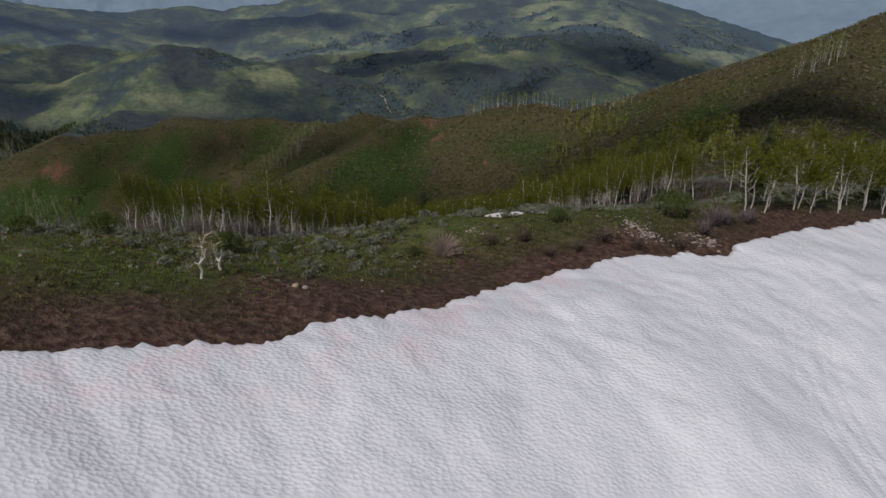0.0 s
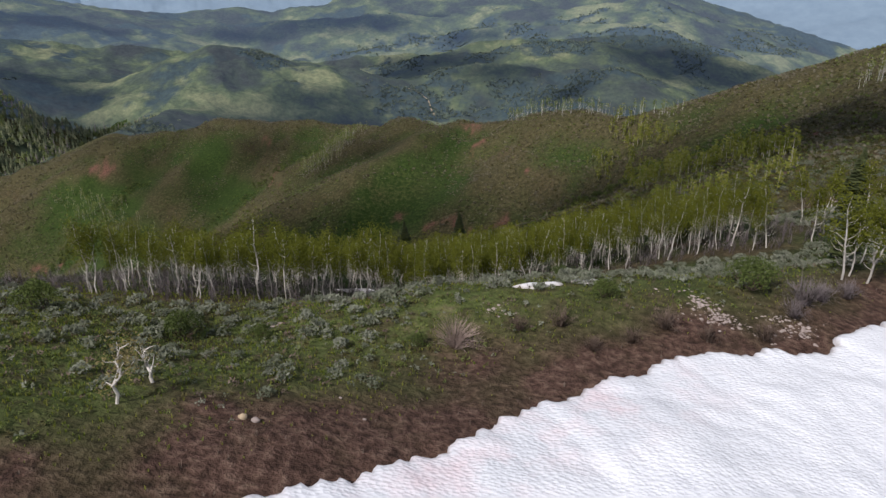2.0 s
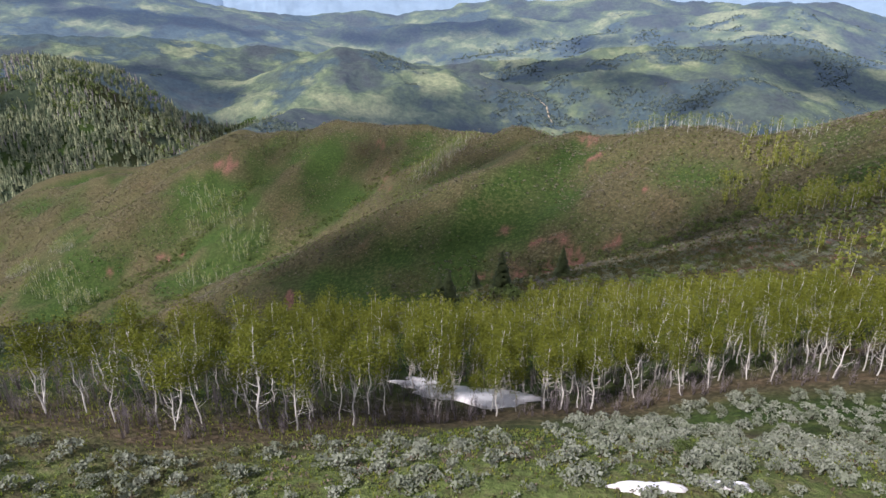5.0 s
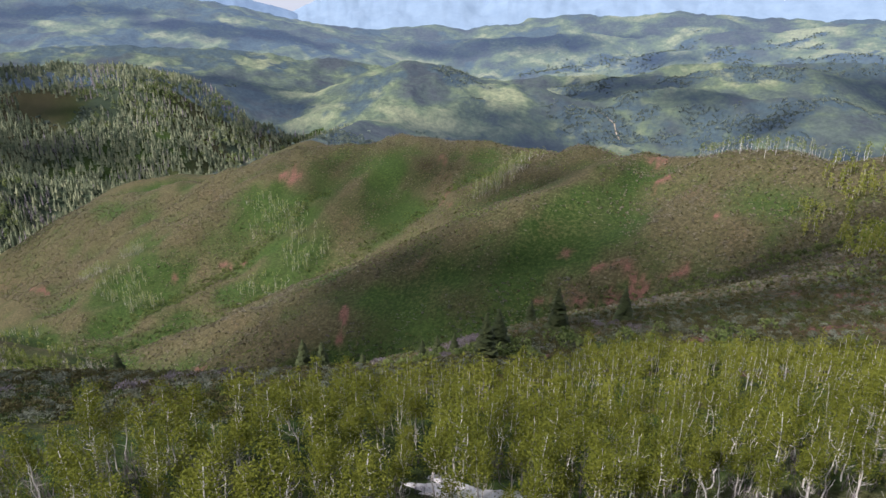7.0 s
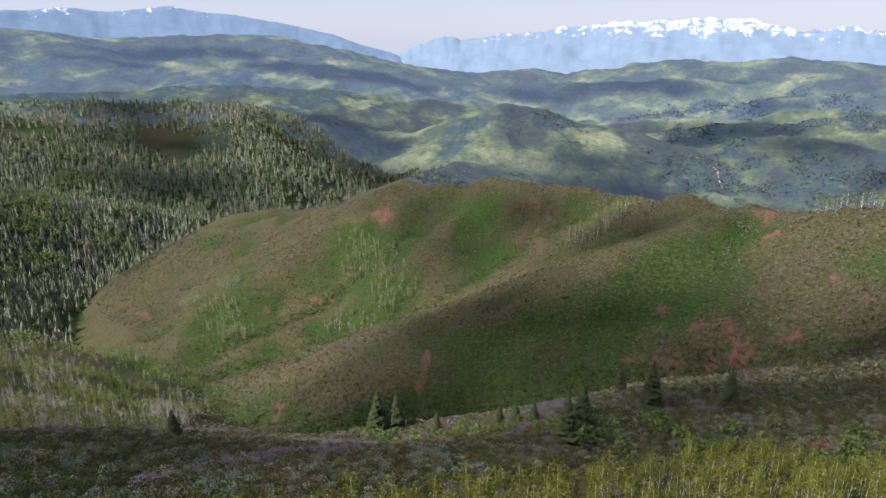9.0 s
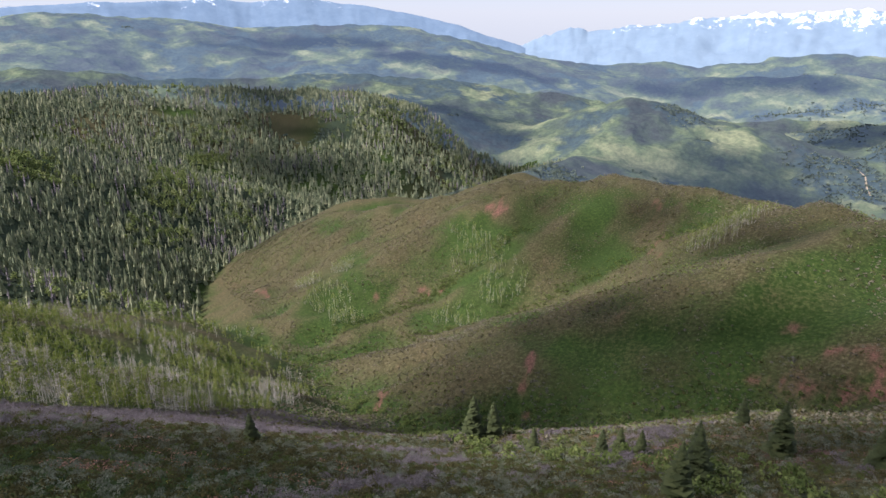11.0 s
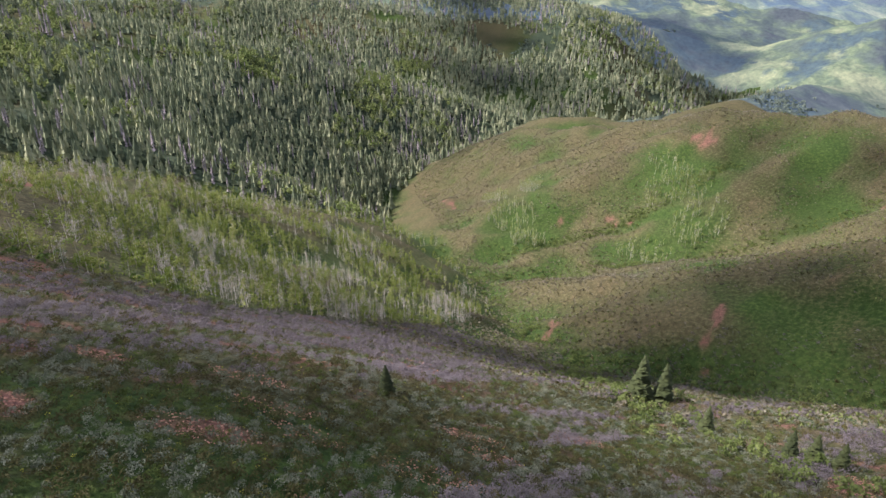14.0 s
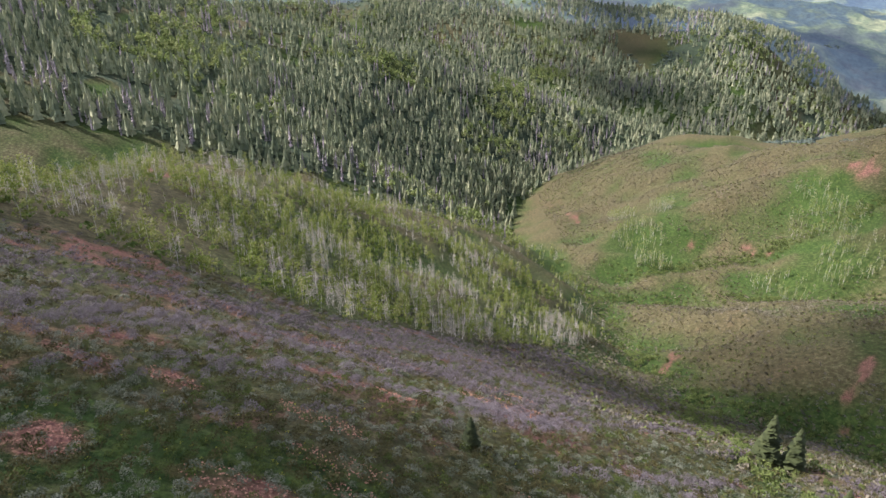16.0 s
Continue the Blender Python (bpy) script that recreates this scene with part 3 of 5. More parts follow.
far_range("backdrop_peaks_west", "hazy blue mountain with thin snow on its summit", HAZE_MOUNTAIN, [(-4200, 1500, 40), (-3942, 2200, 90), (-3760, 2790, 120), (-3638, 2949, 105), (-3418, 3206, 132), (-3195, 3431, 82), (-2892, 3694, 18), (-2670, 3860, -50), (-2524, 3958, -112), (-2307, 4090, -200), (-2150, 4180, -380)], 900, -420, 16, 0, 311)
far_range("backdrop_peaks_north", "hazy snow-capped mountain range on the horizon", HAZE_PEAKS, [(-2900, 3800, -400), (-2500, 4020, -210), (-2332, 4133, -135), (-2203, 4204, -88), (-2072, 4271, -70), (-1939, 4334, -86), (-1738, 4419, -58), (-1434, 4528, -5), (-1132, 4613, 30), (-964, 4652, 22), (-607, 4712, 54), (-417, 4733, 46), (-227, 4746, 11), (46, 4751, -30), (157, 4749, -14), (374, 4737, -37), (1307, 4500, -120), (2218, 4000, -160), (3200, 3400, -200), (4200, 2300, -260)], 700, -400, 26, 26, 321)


# ---- clouds: broken cumulus over the hills, whose shade lies on the land ----
CLOUD = plain("cloud_white", [(0.3, (0.82, 0.82, 0.84)), (0.7, (0.90, 0.90, 0.91))], 0.01, 1.0)


def cloud(px, py, pz, wide, deep, turn, seed, fine=3):
    """A flat-bottomed heap of cloud, placed by the point on the land that its shade reaches."""
    gen = np.random.default_rng(seed)
    bm = bmesh.new()
    for n in range(9):
        a, q = gen.uniform(0, 6.28), gen.uniform(0.1, 0.72)
        size = gen.uniform(0.28, 0.5) * (1.15 - 0.5 * q)
        at = Matrix.Translation((math.cos(a) * q * wide, math.sin(a) * q * deep, size * 60)) @ Matrix.Diagonal((size * wide, size * deep, size * 190, 1))
        bmesh.ops.create_icosphere(bm, subdivisions=fine, radius=1, matrix=at)
    for v in bm.verts:
        v.co += Vector(noise.noise_vector(v.co / 60)) * 16
        v.co.z = max(v.co.z, 0)
    me = bpy.data.meshes.new("cloud")
    bm.to_mesh(me)
    bm.free()
    me.materials.append(CLOUD)
    me.polygons.foreach_set("use_smooth", np.ones(len(me.polygons), bool))
    ob = tagged(new("cloud", me), "broken white cumulus cloud over the hills", "cloud", kind="structure")
    ob.matrix_basis = Matrix.Translation(Vector((px, py, pz)) + toward * (((600 if math.hypot(px, py) < 900 else 1050) - pz) / toward.z)) @ pose(0, 0, 0, 0, 0, turn)


for n, row in enumerate([(-430, 1950, -480, 330, 110, 10), (380, 1800, -400, 260, 130, 0), (-150, 2600, -400, 330, 150, 0), (-1750, 2750, -350, 480, 160, 30), (-700, 3350, -300, 520, 170, 0),
                         (700, 2600, -350, 420, 220, 0), (-2500, 2500, -200, 380, 160, 40), (-1420, 620, -200, 140, 90, 20), (-1350, 2150, -450, 200, 90, 20), (-50, 3050, -350, 200, 70, 0), (-1100, 3150, -300, 220, 80, 10), (900, 1950, -350, 180, 90, 0), (250, 2150, -400, 160, 60, 30)]):
    cloud(*row, 400 + n)


def thin_cloud(px, py, pz, wide, deep, turn, share, seed):
    """An added, unseen field of small puffs that dims the sun over a stretch of land; share: how much of the sky they
    cover.
    """
    gen = np.random.default_rng(seed)
    bm = bmesh.new()
    for n in range(int(wide * deep * share / 290)):
        a, q, size = gen.uniform(0, 6.28), math.sqrt(gen.uniform(0, 1)), gen.uniform(10, 20)
        at = Matrix.Translation((math.cos(a) * q * wide, math.sin(a) * q * deep, gen.uniform(0, 12))) @ Matrix.Diagonal((size * 1.3, size, size * 0.35, 1))
        bmesh.ops.create_icosphere(bm, subdivisions=2, radius=1, matrix=at)
    for v in bm.verts:
        v.co += Vector(noise.noise_vector(v.co / 12)) * 4
    me = bpy.data.meshes.new("thin_cloud")
    bm.to_mesh(me)
    bm.free()
    me.materials.append(CLOUD)
    me.polygons.foreach_set("use_smooth", np.ones(len(me.polygons), bool))
    ob = tagged(new("thin_cloud", me), "unseen field of small white clouds added to dim the sun", "cloud", kind="structure")
    ob.matrix_basis = Matrix.Translation(Vector((px, py, pz)) + toward * ((600 - pz) / toward.z)) @ pose(0, 0, 0, 0, 0, turn)


# puff fields out of view, added where the land needs partial shade
for n, row in enumerate([(-90, 410, -150, 190, 75, 5, 1.05), (60, 300, -70, 150, 90, 20, 0.8), (-160, 650, -160, 170, 50, -30, 0.6), (-60, 150, -55, 100, 55, 20, 0.5), (-105, 58, -25, 62, 32, 10, 0.3), (-160, 58, -30, 50, 28, 10, 1.2), (-1180, 1250, -360, 170, 120, 30, 0.5), (-900, 700, -330, 60, 80, 0, 0.3), (-330, 725, -175, 130, 60, -10, 0.7),
                         (-220, 345, -200, 110, 55, 15, 1.1), (-232, 165, -105, 130, 34, 62, 0.9), (-300, 640, -200, 60, 50, 60, 0.6)]):
    thin_cloud(*row, 450 + n)
scatter = np.random.default_rng(90)
for n in range(22):
    far, way = scatter.uniform(1700, 3900), radians(scatter.uniform(-38, 62))
    cloud(-far * math.sin(way), far * math.cos(way), -380, scatter.uniform(110, 260), scatter.uniform(40, 90), scatter.uniform(-20, 50), 500 + n, 2)


# ---- mesh makers ----
rng = np.random.default_rng(7)


def tube(points, radii, sides=6):
    """A bent, tapering stem through the given places."""
    pts = np.array(points, float)
    ahead = np.gradient(pts, axis=0)
    ahead /= np.linalg.norm(ahead, axis=1, keepdims=True) + 1e-9
    side = np.cross(ahead, (0.31, 0.95, 0.05))
    side /= np.linalg.norm(side, axis=1, keepdims=True) + 1e-9
    other = np.cross(ahead, side)
    a = np.linspace(0, 2 * np.pi, sides, endpoint=False)
    ring = np.cos(a)[None, :, None] * side[:, None] + np.sin(a)[None, :, None] * other[:, None]
    v = (pts[:, None] + np.array(radii)[:, None, None] * ring).reshape(-1, 3)
    q = quads(len(pts), sides, True)
    return v, np.concatenate([q[:, [0, 1, 2]], q[:, [0, 2, 3]]])


def leaves(centres, size, gen, flat=0.5):
    """A small folded leaf or tuft at each place, turned at random."""
    n = len(centres)
    a = gen.normal(size=(n, 3))
    a[:, 2] *= flat
    a /= np.linalg.norm(a, axis=1, keepdims=True)
    b = np.cross(a, gen.normal(size=(n, 3)))
    b /= np.linalg.norm(b, axis=1, keepdims=True)
    s = (size * gen.uniform(0.6, 1.4, n))[:, None]
    v = np.stack([centres - a * s, centres - b * s * 0.55, centres + a * s, centres + b * s * 0.55], 1).reshape(-1, 3)
    i = np.arange(n)[:, None] * 4
    return v, np.concatenate([i + [0, 1, 2], i + [0, 2, 3]])


def joined(pieces):
    """Several (places, corners) as one."""
    vs, fs, n = [], [], 0
    for v, f in pieces:
        vs.append(v)
        fs.append(f + n)
        n += len(v)
    return np.concatenate(vs), np.concatenate(fs)


def part(name, shape, material, parent, label=""):
    ob = sheet(name, shape[0], shape[1], material, smooth=False)
    ob.parent = parent
    return tagged(ob, label)


def thing(name, label, category, group=""):
    return tagged(new(name), label, category, group)


def strew(name, label, category, shapes, materials, x, y, size, gen, sink=0.0, stretch=0.15, lean=0.0):
    """Very many alike plants as one mesh: each shape is a list of (places, corners), one for each material."""
    n = len(x)
    z = land(x, y) - sink * size
    turn, which = gen.uniform(0, 2 * np.pi, n), gen.integers(0, len(shapes), n)
    tall = 1 + stretch * gen.uniform(-1, 1, n)
    tone = gen.uniform(0, 1, n)
    vs, fs, ms, ts, base = [], [], [], [], 0
    for k, shape in enumerate(shapes):
        pick = np.where(which == k)[0]
        if not len(pick):
            continue
        for slot, (v, f) in enumerate(shape):
            c, s = np.cos(turn[pick])[:, None], np.sin(turn[pick])[:, None]
            q = size[pick][:, None]
            px = (v[None, :, 0] * c - v[None, :, 1] * s) * q + x[pick][:, None] + lean * v[None, :, 2] * q
            py = (v[None, :, 0] * s + v[None, :, 1] * c) * q + y[pick][:, None]
            pz = v[None, :, 2] * q * tall[pick][:, None] + z[pick][:, None]
            vs.append(np.stack([px, py, pz], -1).reshape(-1, 3))
            fs.append((f[None] + (base + np.arange(len(pick)) * len(v))[:, None, None]).reshape(-1, 3))
            ms.append(np.full(len(pick) * len(f), slot))
            ts.append(np.repeat(tone[pick], len(v)))
            base += len(pick) * len(v)
    ob = sheet(name, np.concatenate(vs), np.concatenate(fs), materials[0], smooth=False)
    for m in materials[1:]:
        ob.data.materials.append(m)
    ob.data.polygons.foreach_set("material_index", np.concatenate(ms).astype(np.int32))
    ob.data.attributes.new("tone", "FLOAT", "POINT").data.foreach_set("value", np.concatenate(ts).astype(np.float32))
    return tagged(ob, label, category, kind="stuff")


def foliage(name, stops, translucent=0.3, rough_=0.75):
    """Leaves that vary from plant to plant and from tuft to tuft."""
    m, nodes, links, b = shader(name, rough_, 0.15)
    at = nodes.new("ShaderNodeNewGeometry")
    tone = nodes.new("ShaderNodeAttribute")
    tone.attribute_name = "tone"
    info = nodes.new("ShaderNodeObjectInfo")
    f = maths(nodes, links, "MULTIPLY_ADD", at.outputs["Random Per Island"], 0.45, False)
    links.new(maths(nodes, links, "MULTIPLY", tone.outputs["Fac"], 0.55, False), f.node.inputs[2])
    g = maths(nodes, links, "MULTIPLY_ADD", info.outputs["Random"], 0.3, False)
    links.new(f, g.node.inputs[2])
    col = ramp(nodes, links, g, stops)
    links.new(col, b.inputs["Base Color"])
    if translucent:
        t = nodes.new("ShaderNodeBsdfTranslucent")
        links.new(col, t.inputs["Color"])
        s = nodes.new("ShaderNodeMixShader")
        s.inputs[0].default_value = translucent
        links.new(b.outputs[0], s.inputs[1])
        links.new(t.outputs[0], s.inputs[2])
        links.new(s.outputs[0], nodes["Material Output"].inputs["Surface"])
    return m


ASPEN_LEAF = foliage("young_aspen_leaf", [(0.0, (0.070, 0.082, 0.007)), (0.5, (0.122, 0.132, 0.014)), (1.0, (0.195, 0.196, 0.030))], 0.4)
ASPEN_LEAF_FAR = foliage("aspen_leaf_mixed", [(0.0, (0.072, 0.112, 0.022)), (0.45, (0.130, 0.165, 0.034)), (0.8, (0.200, 0.218, 0.060)), (1.0, (0.270, 0.262, 0.160))], 0.35)
SPUR_LEAF = foliage("opening_aspen_leaf", [(0.0, (0.062, 0.092, 0.016)), (0.45, (0.120, 0.152, 0.027)), (0.8, (0.190, 0.208, 0.050)), (1.0, (0.270, 0.268, 0.120))], 0.35)
BARK = plain("pale_aspen_bark", [(0.3, (0.180, 0.156, 0.126)), (0.45, (0.426, 0.394, 0.344)), (0.8, (0.541, 0.508, 0.462))], 5.0, 0.8)
BARK_PALE = plain("bleached_aspen_bark", [(0.3, (0.50, 0.48, 0.44)), (0.7, (0.72, 0.70, 0.66))], 1.0, 0.8)
BARK_GREY = plain("grey_bark", [(0.3, (0.20, 0.18, 0.16)), (0.8, (0.42, 0.39, 0.36))], 4.0, 0.9)
NEEDLES = foliage("conifer_needles", [(0.0, (0.045, 0.060, 0.036)), (0.3, (0.115, 0.140, 0.080)), (0.6, (0.218, 0.242, 0.136)), (0.9, (0.340, 0.345, 0.200))], 0.2)
# leaf colour made paler and bluer: distance haze is painted into it
HAZED_WOOD_LEAF = foliage("hazed_wood_leaf", [(0.0, (0.066, 0.086, 0.080)), (0.5, (0.100, 0.128, 0.106)), (1.0, (0.160, 0.190, 0.135))], 0.3)
FIR_NEEDLES = foliage("dark_fir_needles", [(0.0, (0.026, 0.034, 0.014)), (0.5, (0.056, 0.068, 0.025)), (1.0, (0.105, 0.115, 0.042))], 0.2)
DEAD_WOOD = foliage("grey_dead_needles", [(0.0, (0.125, 0.108, 0.106)), (0.5, (0.190, 0.166, 0.166)), (1.0, (0.260, 0.224, 0.226))], 0.1)
SAGE_LEAF = foliage("sage_leaf", [(0.0, (0.098, 0.110, 0.066)), (0.5, (0.166, 0.178, 0.122)), (1.0, (0.250, 0.258, 0.196))], 0.3)
BUSH_LEAF = foliage("shrub_leaf", [(0.0, (0.050, 0.070, 0.020)), (0.5, (0.100, 0.130, 0.034)), (1.0, (0.175, 0.200, 0.062))], 0.35)
# sage and shrub leaf again, darker: the slope's shade is put into the colour
SHADED_SAGE_LEAF = foliage("shaded_sage_leaf", [(0.0, (0.056, 0.064, 0.038)), (0.5, (0.104, 0.114, 0.074)), (1.0, (0.168, 0.176, 0.126))], 0.12)
SHADED_SHRUB_LEAF = foliage("shaded_shrub_leaf", [(0.0, (0.020, 0.030, 0.006)), (0.5, (0.042, 0.058, 0.011)), (1.0, (0.078, 0.098, 0.021))], 0.15)
FLOWER = foliage("yellow_flower_heads", [(0.0, (0.180, 0.180, 0.030)), (0.5, (0.270, 0.265, 0.040)), (1.0, (0.380, 0.350, 0.060))], 0.3)
HILL_SAGE_LEAF = foliage("dry_sage_leaf", [(0.0, (0.067, 0.060, 0.036)), (0.5, (0.118, 0.105, 0.069)), (1.0, (0.181, 0.161, 0.112))], 0.15)
OLIVE_LEAF = foliage("olive_brush_leaf", [(0.0, (0.026, 0.025, 0.008)), (0.5, (0.056, 0.051, 0.016)), (1.0, (0.098, 0.086, 0.032))], 0.12)
GREY_TWIG = foliage("bare_grey_twig", [(0.0, (0.110, 0.092, 0.088)), (0.5, (0.176, 0.148, 0.146)), (1.0, (0.255, 0.216, 0.218))], 0.2)
BROWN_TWIG = foliage("bare_brown_twig", [(0.0, (0.070, 0.048, 0.036)), (0.5, (0.115, 0.083, 0.064)), (1.0, (0.175, 0.135, 0.105))], 0.0)
GRASS_BLADE = foliage("grass_blade", [(0.0, (0.092, 0.142, 0.016)), (0.5, (0.155, 0.210, 0.024)), (1.0, (0.280, 0.275, 0.054))], 0.4)
BLEACHED = plain("bleached_wood", [(0.3, (0.190, 0.137, 0.109)), (0.7, (0.322, 0.252, 0.214))], 6.0, 0.9)
STONE = plain("pale_limestone", [(0.3, (0.194, 0.157, 0.132)), (0.7, (0.324, 0.271, 0.247))], 4.0, 0.9, 0.03)
TAN_STONE = plain("tan_stone", [(0.3, (0.336, 0.250, 0.150)), (0.7, (0.480, 0.390, 0.270))], 5.0, 0.9, 0.03)
RED_STONE = plain("red_stone", [(0.3, (0.24, 0.11, 0.075)), (0.7, (0.42, 0.24, 0.17))], 3.0, 0.9, 0.02)


# ---- plants ----
def grafted(stem, grown):
    """Limbs joined to the stem that bears them, as one skin."""
    v, f = joined([stem, *grown])
    n, extra = len(stem[0]), []
    for limb in grown:
        near = int(np.argmin(np.linalg.norm(stem[0] - limb[0][0], axis=1)))
        extra.append((near, n, n + 1))
        n += len(limb[0])
    return v, np.concatenate([f, np.array(extra).reshape(-1, 3)])


def aspen_shape(gen, tall, n_leaf, limbs, leaf, sides=5, girth=1.0, knots=8, bare=0.42):
    """A slim crooked trunk, bare limbs below and a loose crown above: (wood, leaves)."""
    k = np.linspace(0, 1, knots)
    bend = np.cumsum(gen.normal(0, 0.05, (knots, 2)), 0) * tall * 0.38
    bend -= bend[0]
    spine = np.stack([bend[:, 0], bend[:, 1], -0.3 + k * (tall + 0.3)], -1)
    thick = 0.0095 * tall * girth
    stem, grown, ends = tube(spine, thick * (1 - 0.85 * k) + 0.0024 * tall, sides), [], []
    for n in range(limbs):
        h = gen.uniform(0.2, 0.95)
        start = np.array([np.interp(h, k, spine[:, i]) for i in range(3)])
        a, reach = gen.uniform(0, 2 * np.pi), tall * gen.uniform(0.10, 0.24) * (1.25 - h)
        out = np.array([math.cos(a), math.sin(a), 0]) * reach
        tip = start + out + (0, 0, reach * gen.uniform(0.4, 1.3))
        mid_ = start + out * 0.55 + (0, 0, reach * gen.uniform(0.1, 0.4))
        grown.append(tube([start, mid_, tip], [thick * 0.34, thick * 0.22, 0.0016 * tall], 3))
        if h > bare:
            ends += [tip, (mid_ + tip) / 2]
    ends += [spine[-1], spine[-2], spine[-3]]
    ends = np.array(ends)
    pick = gen.integers(0, len(ends), n_leaf)
    at = ends[pick] + gen.normal(0, tall * 0.060, (n_leaf, 3)) + (0, 0, tall * 0.015)
    return grafted(stem, grown), leaves(at, leaf, gen)


def conifer_shape(gen, tiers, spokes, spread=0.17):
    """A fir one metre tall: whorls of drooping boughs round a tapering stem: (wood, boughs)."""
    v, f, n = [], [], 0
    for t in range(tiers):
        h = 0.10 + 0.88 * (t / tiers) ** 0.92
        r = spread * (1 - h) ** 0.85 + 0.012
        for s in range(spokes):
            a = 2 * np.pi * (s + gen.uniform(-0.35, 0.35)) / spokes + t * 0.7
            q = r * gen.uniform(0.5, 1.25)
            w = q * gen.uniform(0.38, 0.6)
            d, e = np.array([math.cos(a), math.sin(a), 0]), np.array([-math.sin(a), math.cos(a), 0])
            lift = 0.9 / tiers
            v += [(0, 0, h + lift * 0.9), d * q * 0.55 + e * w + (0, 0, h + 0.1 * lift), d * q + (0, 0, h - lift * gen.uniform(0.2, 0.7)), d * q * 0.55 - e * w + (0, 0, h + 0.1 * lift)]
            f += [(n, n + 1, n + 2), (n, n + 2, n + 3)]
            n += 4
    top = 0.985
    v += [(0.012, 0, top - 0.06), (-0.008, 0.010, top - 0.06), (0, 0, top + 0.03)]
    f += [(n, n + 1, n + 2)]
    return tube([(0, 0, -0.04), (0, 0, 0.5), (0, 0, 0.97)], [0.016, 0.009, 0.002], 4), (np.array([np.array(p, float) for p in v]), np.array(f))


def far_conifer_shape(gen, sides=10):
    """A far conifer one metre tall: three ragged skirts of boughs, one above another."""
    v, f = [], []
    for low, top, r in ((0.04, 0.44, 0.25), (0.24, 0.64, 0.20), (0.46, 0.84, 0.145), (0.66, 1.02, 0.09)):
        n = len(v)
        v.append((gen.normal(0, 0.008), gen.normal(0, 0.008), top))
        for s in range(sides):
            a, q = 2 * np.pi * (s + gen.uniform(-0.3, 0.3)) / sides, r * gen.uniform(0.85, 1.25) * (1 if s % 2 else 0.5)
            v.append((math.cos(a) * q, math.sin(a) * q, low + gen.uniform(-0.05, 0.07)))
        f += [(n, n + 1 + s, n + 1 + (s + 1) % sides) for s in range(sides)]
    return np.array(v), np.array(f)


def bush_shape(gen, tufts, leaf, flat=0.75, stems=7):
    """A shrub one metre across: stems from one root, tufts over a rough dome: (stems, tufts)."""
    a, u = gen.uniform(0, 2 * np.pi, tufts), gen.uniform(0, 1, tufts) ** 0.5
    lump = 0.38 + 0.10 * np.sin(3 * a + gen.uniform(0, 6)) + 0.06 * np.sin(5 * a + gen.uniform(0, 6))
    lift = np.sqrt(np.clip(1 - (0.85 * u) ** 2, 0, 1)) * gen.uniform(0.55, 1.0, tufts)
    at = np.stack([np.cos(a) * u * lump, np.sin(a) * u * lump, flat * 0.6 * lift], -1)
    wood = []
    for i in range(stems):
        tip = at[gen.integers(0, tufts)]
        wood.append(tube([(0, 0, -0.05), tip * (0.5, 0.5, 0.35), tip], [0.018, 0.012, 0.004], 3))
    return joined(wood), leaves(at, leaf, gen, 1.0)


def twig_shape(gen, twigs, high=0.8, wide=0.5):
    """A leafless shrub: many thin twigs that fan out from one root."""
    v, f, n = [], [], 0
    for i in range(twigs):
        a, q = gen.uniform(0, 2 * np.pi), gen.uniform(0.1, wide)
        d = np.array([math.cos(a) * q, math.sin(a) * q, high * gen.uniform(0.5, 1.0) * (1 - 0.5 * (q / wide) ** 2)])
        e = np.array([-math.sin(a), math.cos(a), 0]) * 0.016
        root = d * (0.15, 0.15, 0)
        fork = root + (d - root) * 0.55 + gen.normal(0, 0.03, 3)
        for tip in (d, d + gen.normal(0, 0.11, 3), d * 0.85 + gen.normal(0, 0.13, 3)):
            v += [root - e, root + e, fork, fork + e * 0.8, np.array(tip)]
            f += [(n, n + 1, n + 2), (n + 2, n + 3, n + 4)]
            n += 5
    return np.array(v, float), np.array(f)


def stone_shape(gen, radius, squash=0.7):
    """A rounded, uneven stone."""
    bm = bmesh.new()
    bmesh.ops.create_icosphere(bm, subdivisions=2, radius=1)
    v = np.array([p.co[:] for p in bm.verts])
    f = np.array([[q.index for q in p.verts] for p in bm.faces])
    bm.free()
    v *= 1 + 0.14 * gen.normal(size=(len(v), 1)) * 0.5 + 0.12 * np.sin(v[:, :1] * 3 + gen.uniform(0, 6)) + 0.1 * np.cos(v[:, 1:2] * 4)
    return v * radius * (1, gen.uniform(0.7, 1.0), squash), f


def pebble_shape(gen):
    v, f = np.array([(1, 0, 0), (-1, 0.1, 0), (0.1, 1, 0), (0, -1, 0.1), (0.1, 0.1, 0.8), (0, 0, -0.8)], float), np.array([(0, 2, 4), (2, 1, 4), (1, 3, 4), (3, 0, 4), (2, 0, 5), (1, 2, 5), (3, 1, 5), (0, 3, 5)])
    return v * gen.uniform(0.6, 1.2, (6, 1)) * 0.5, f


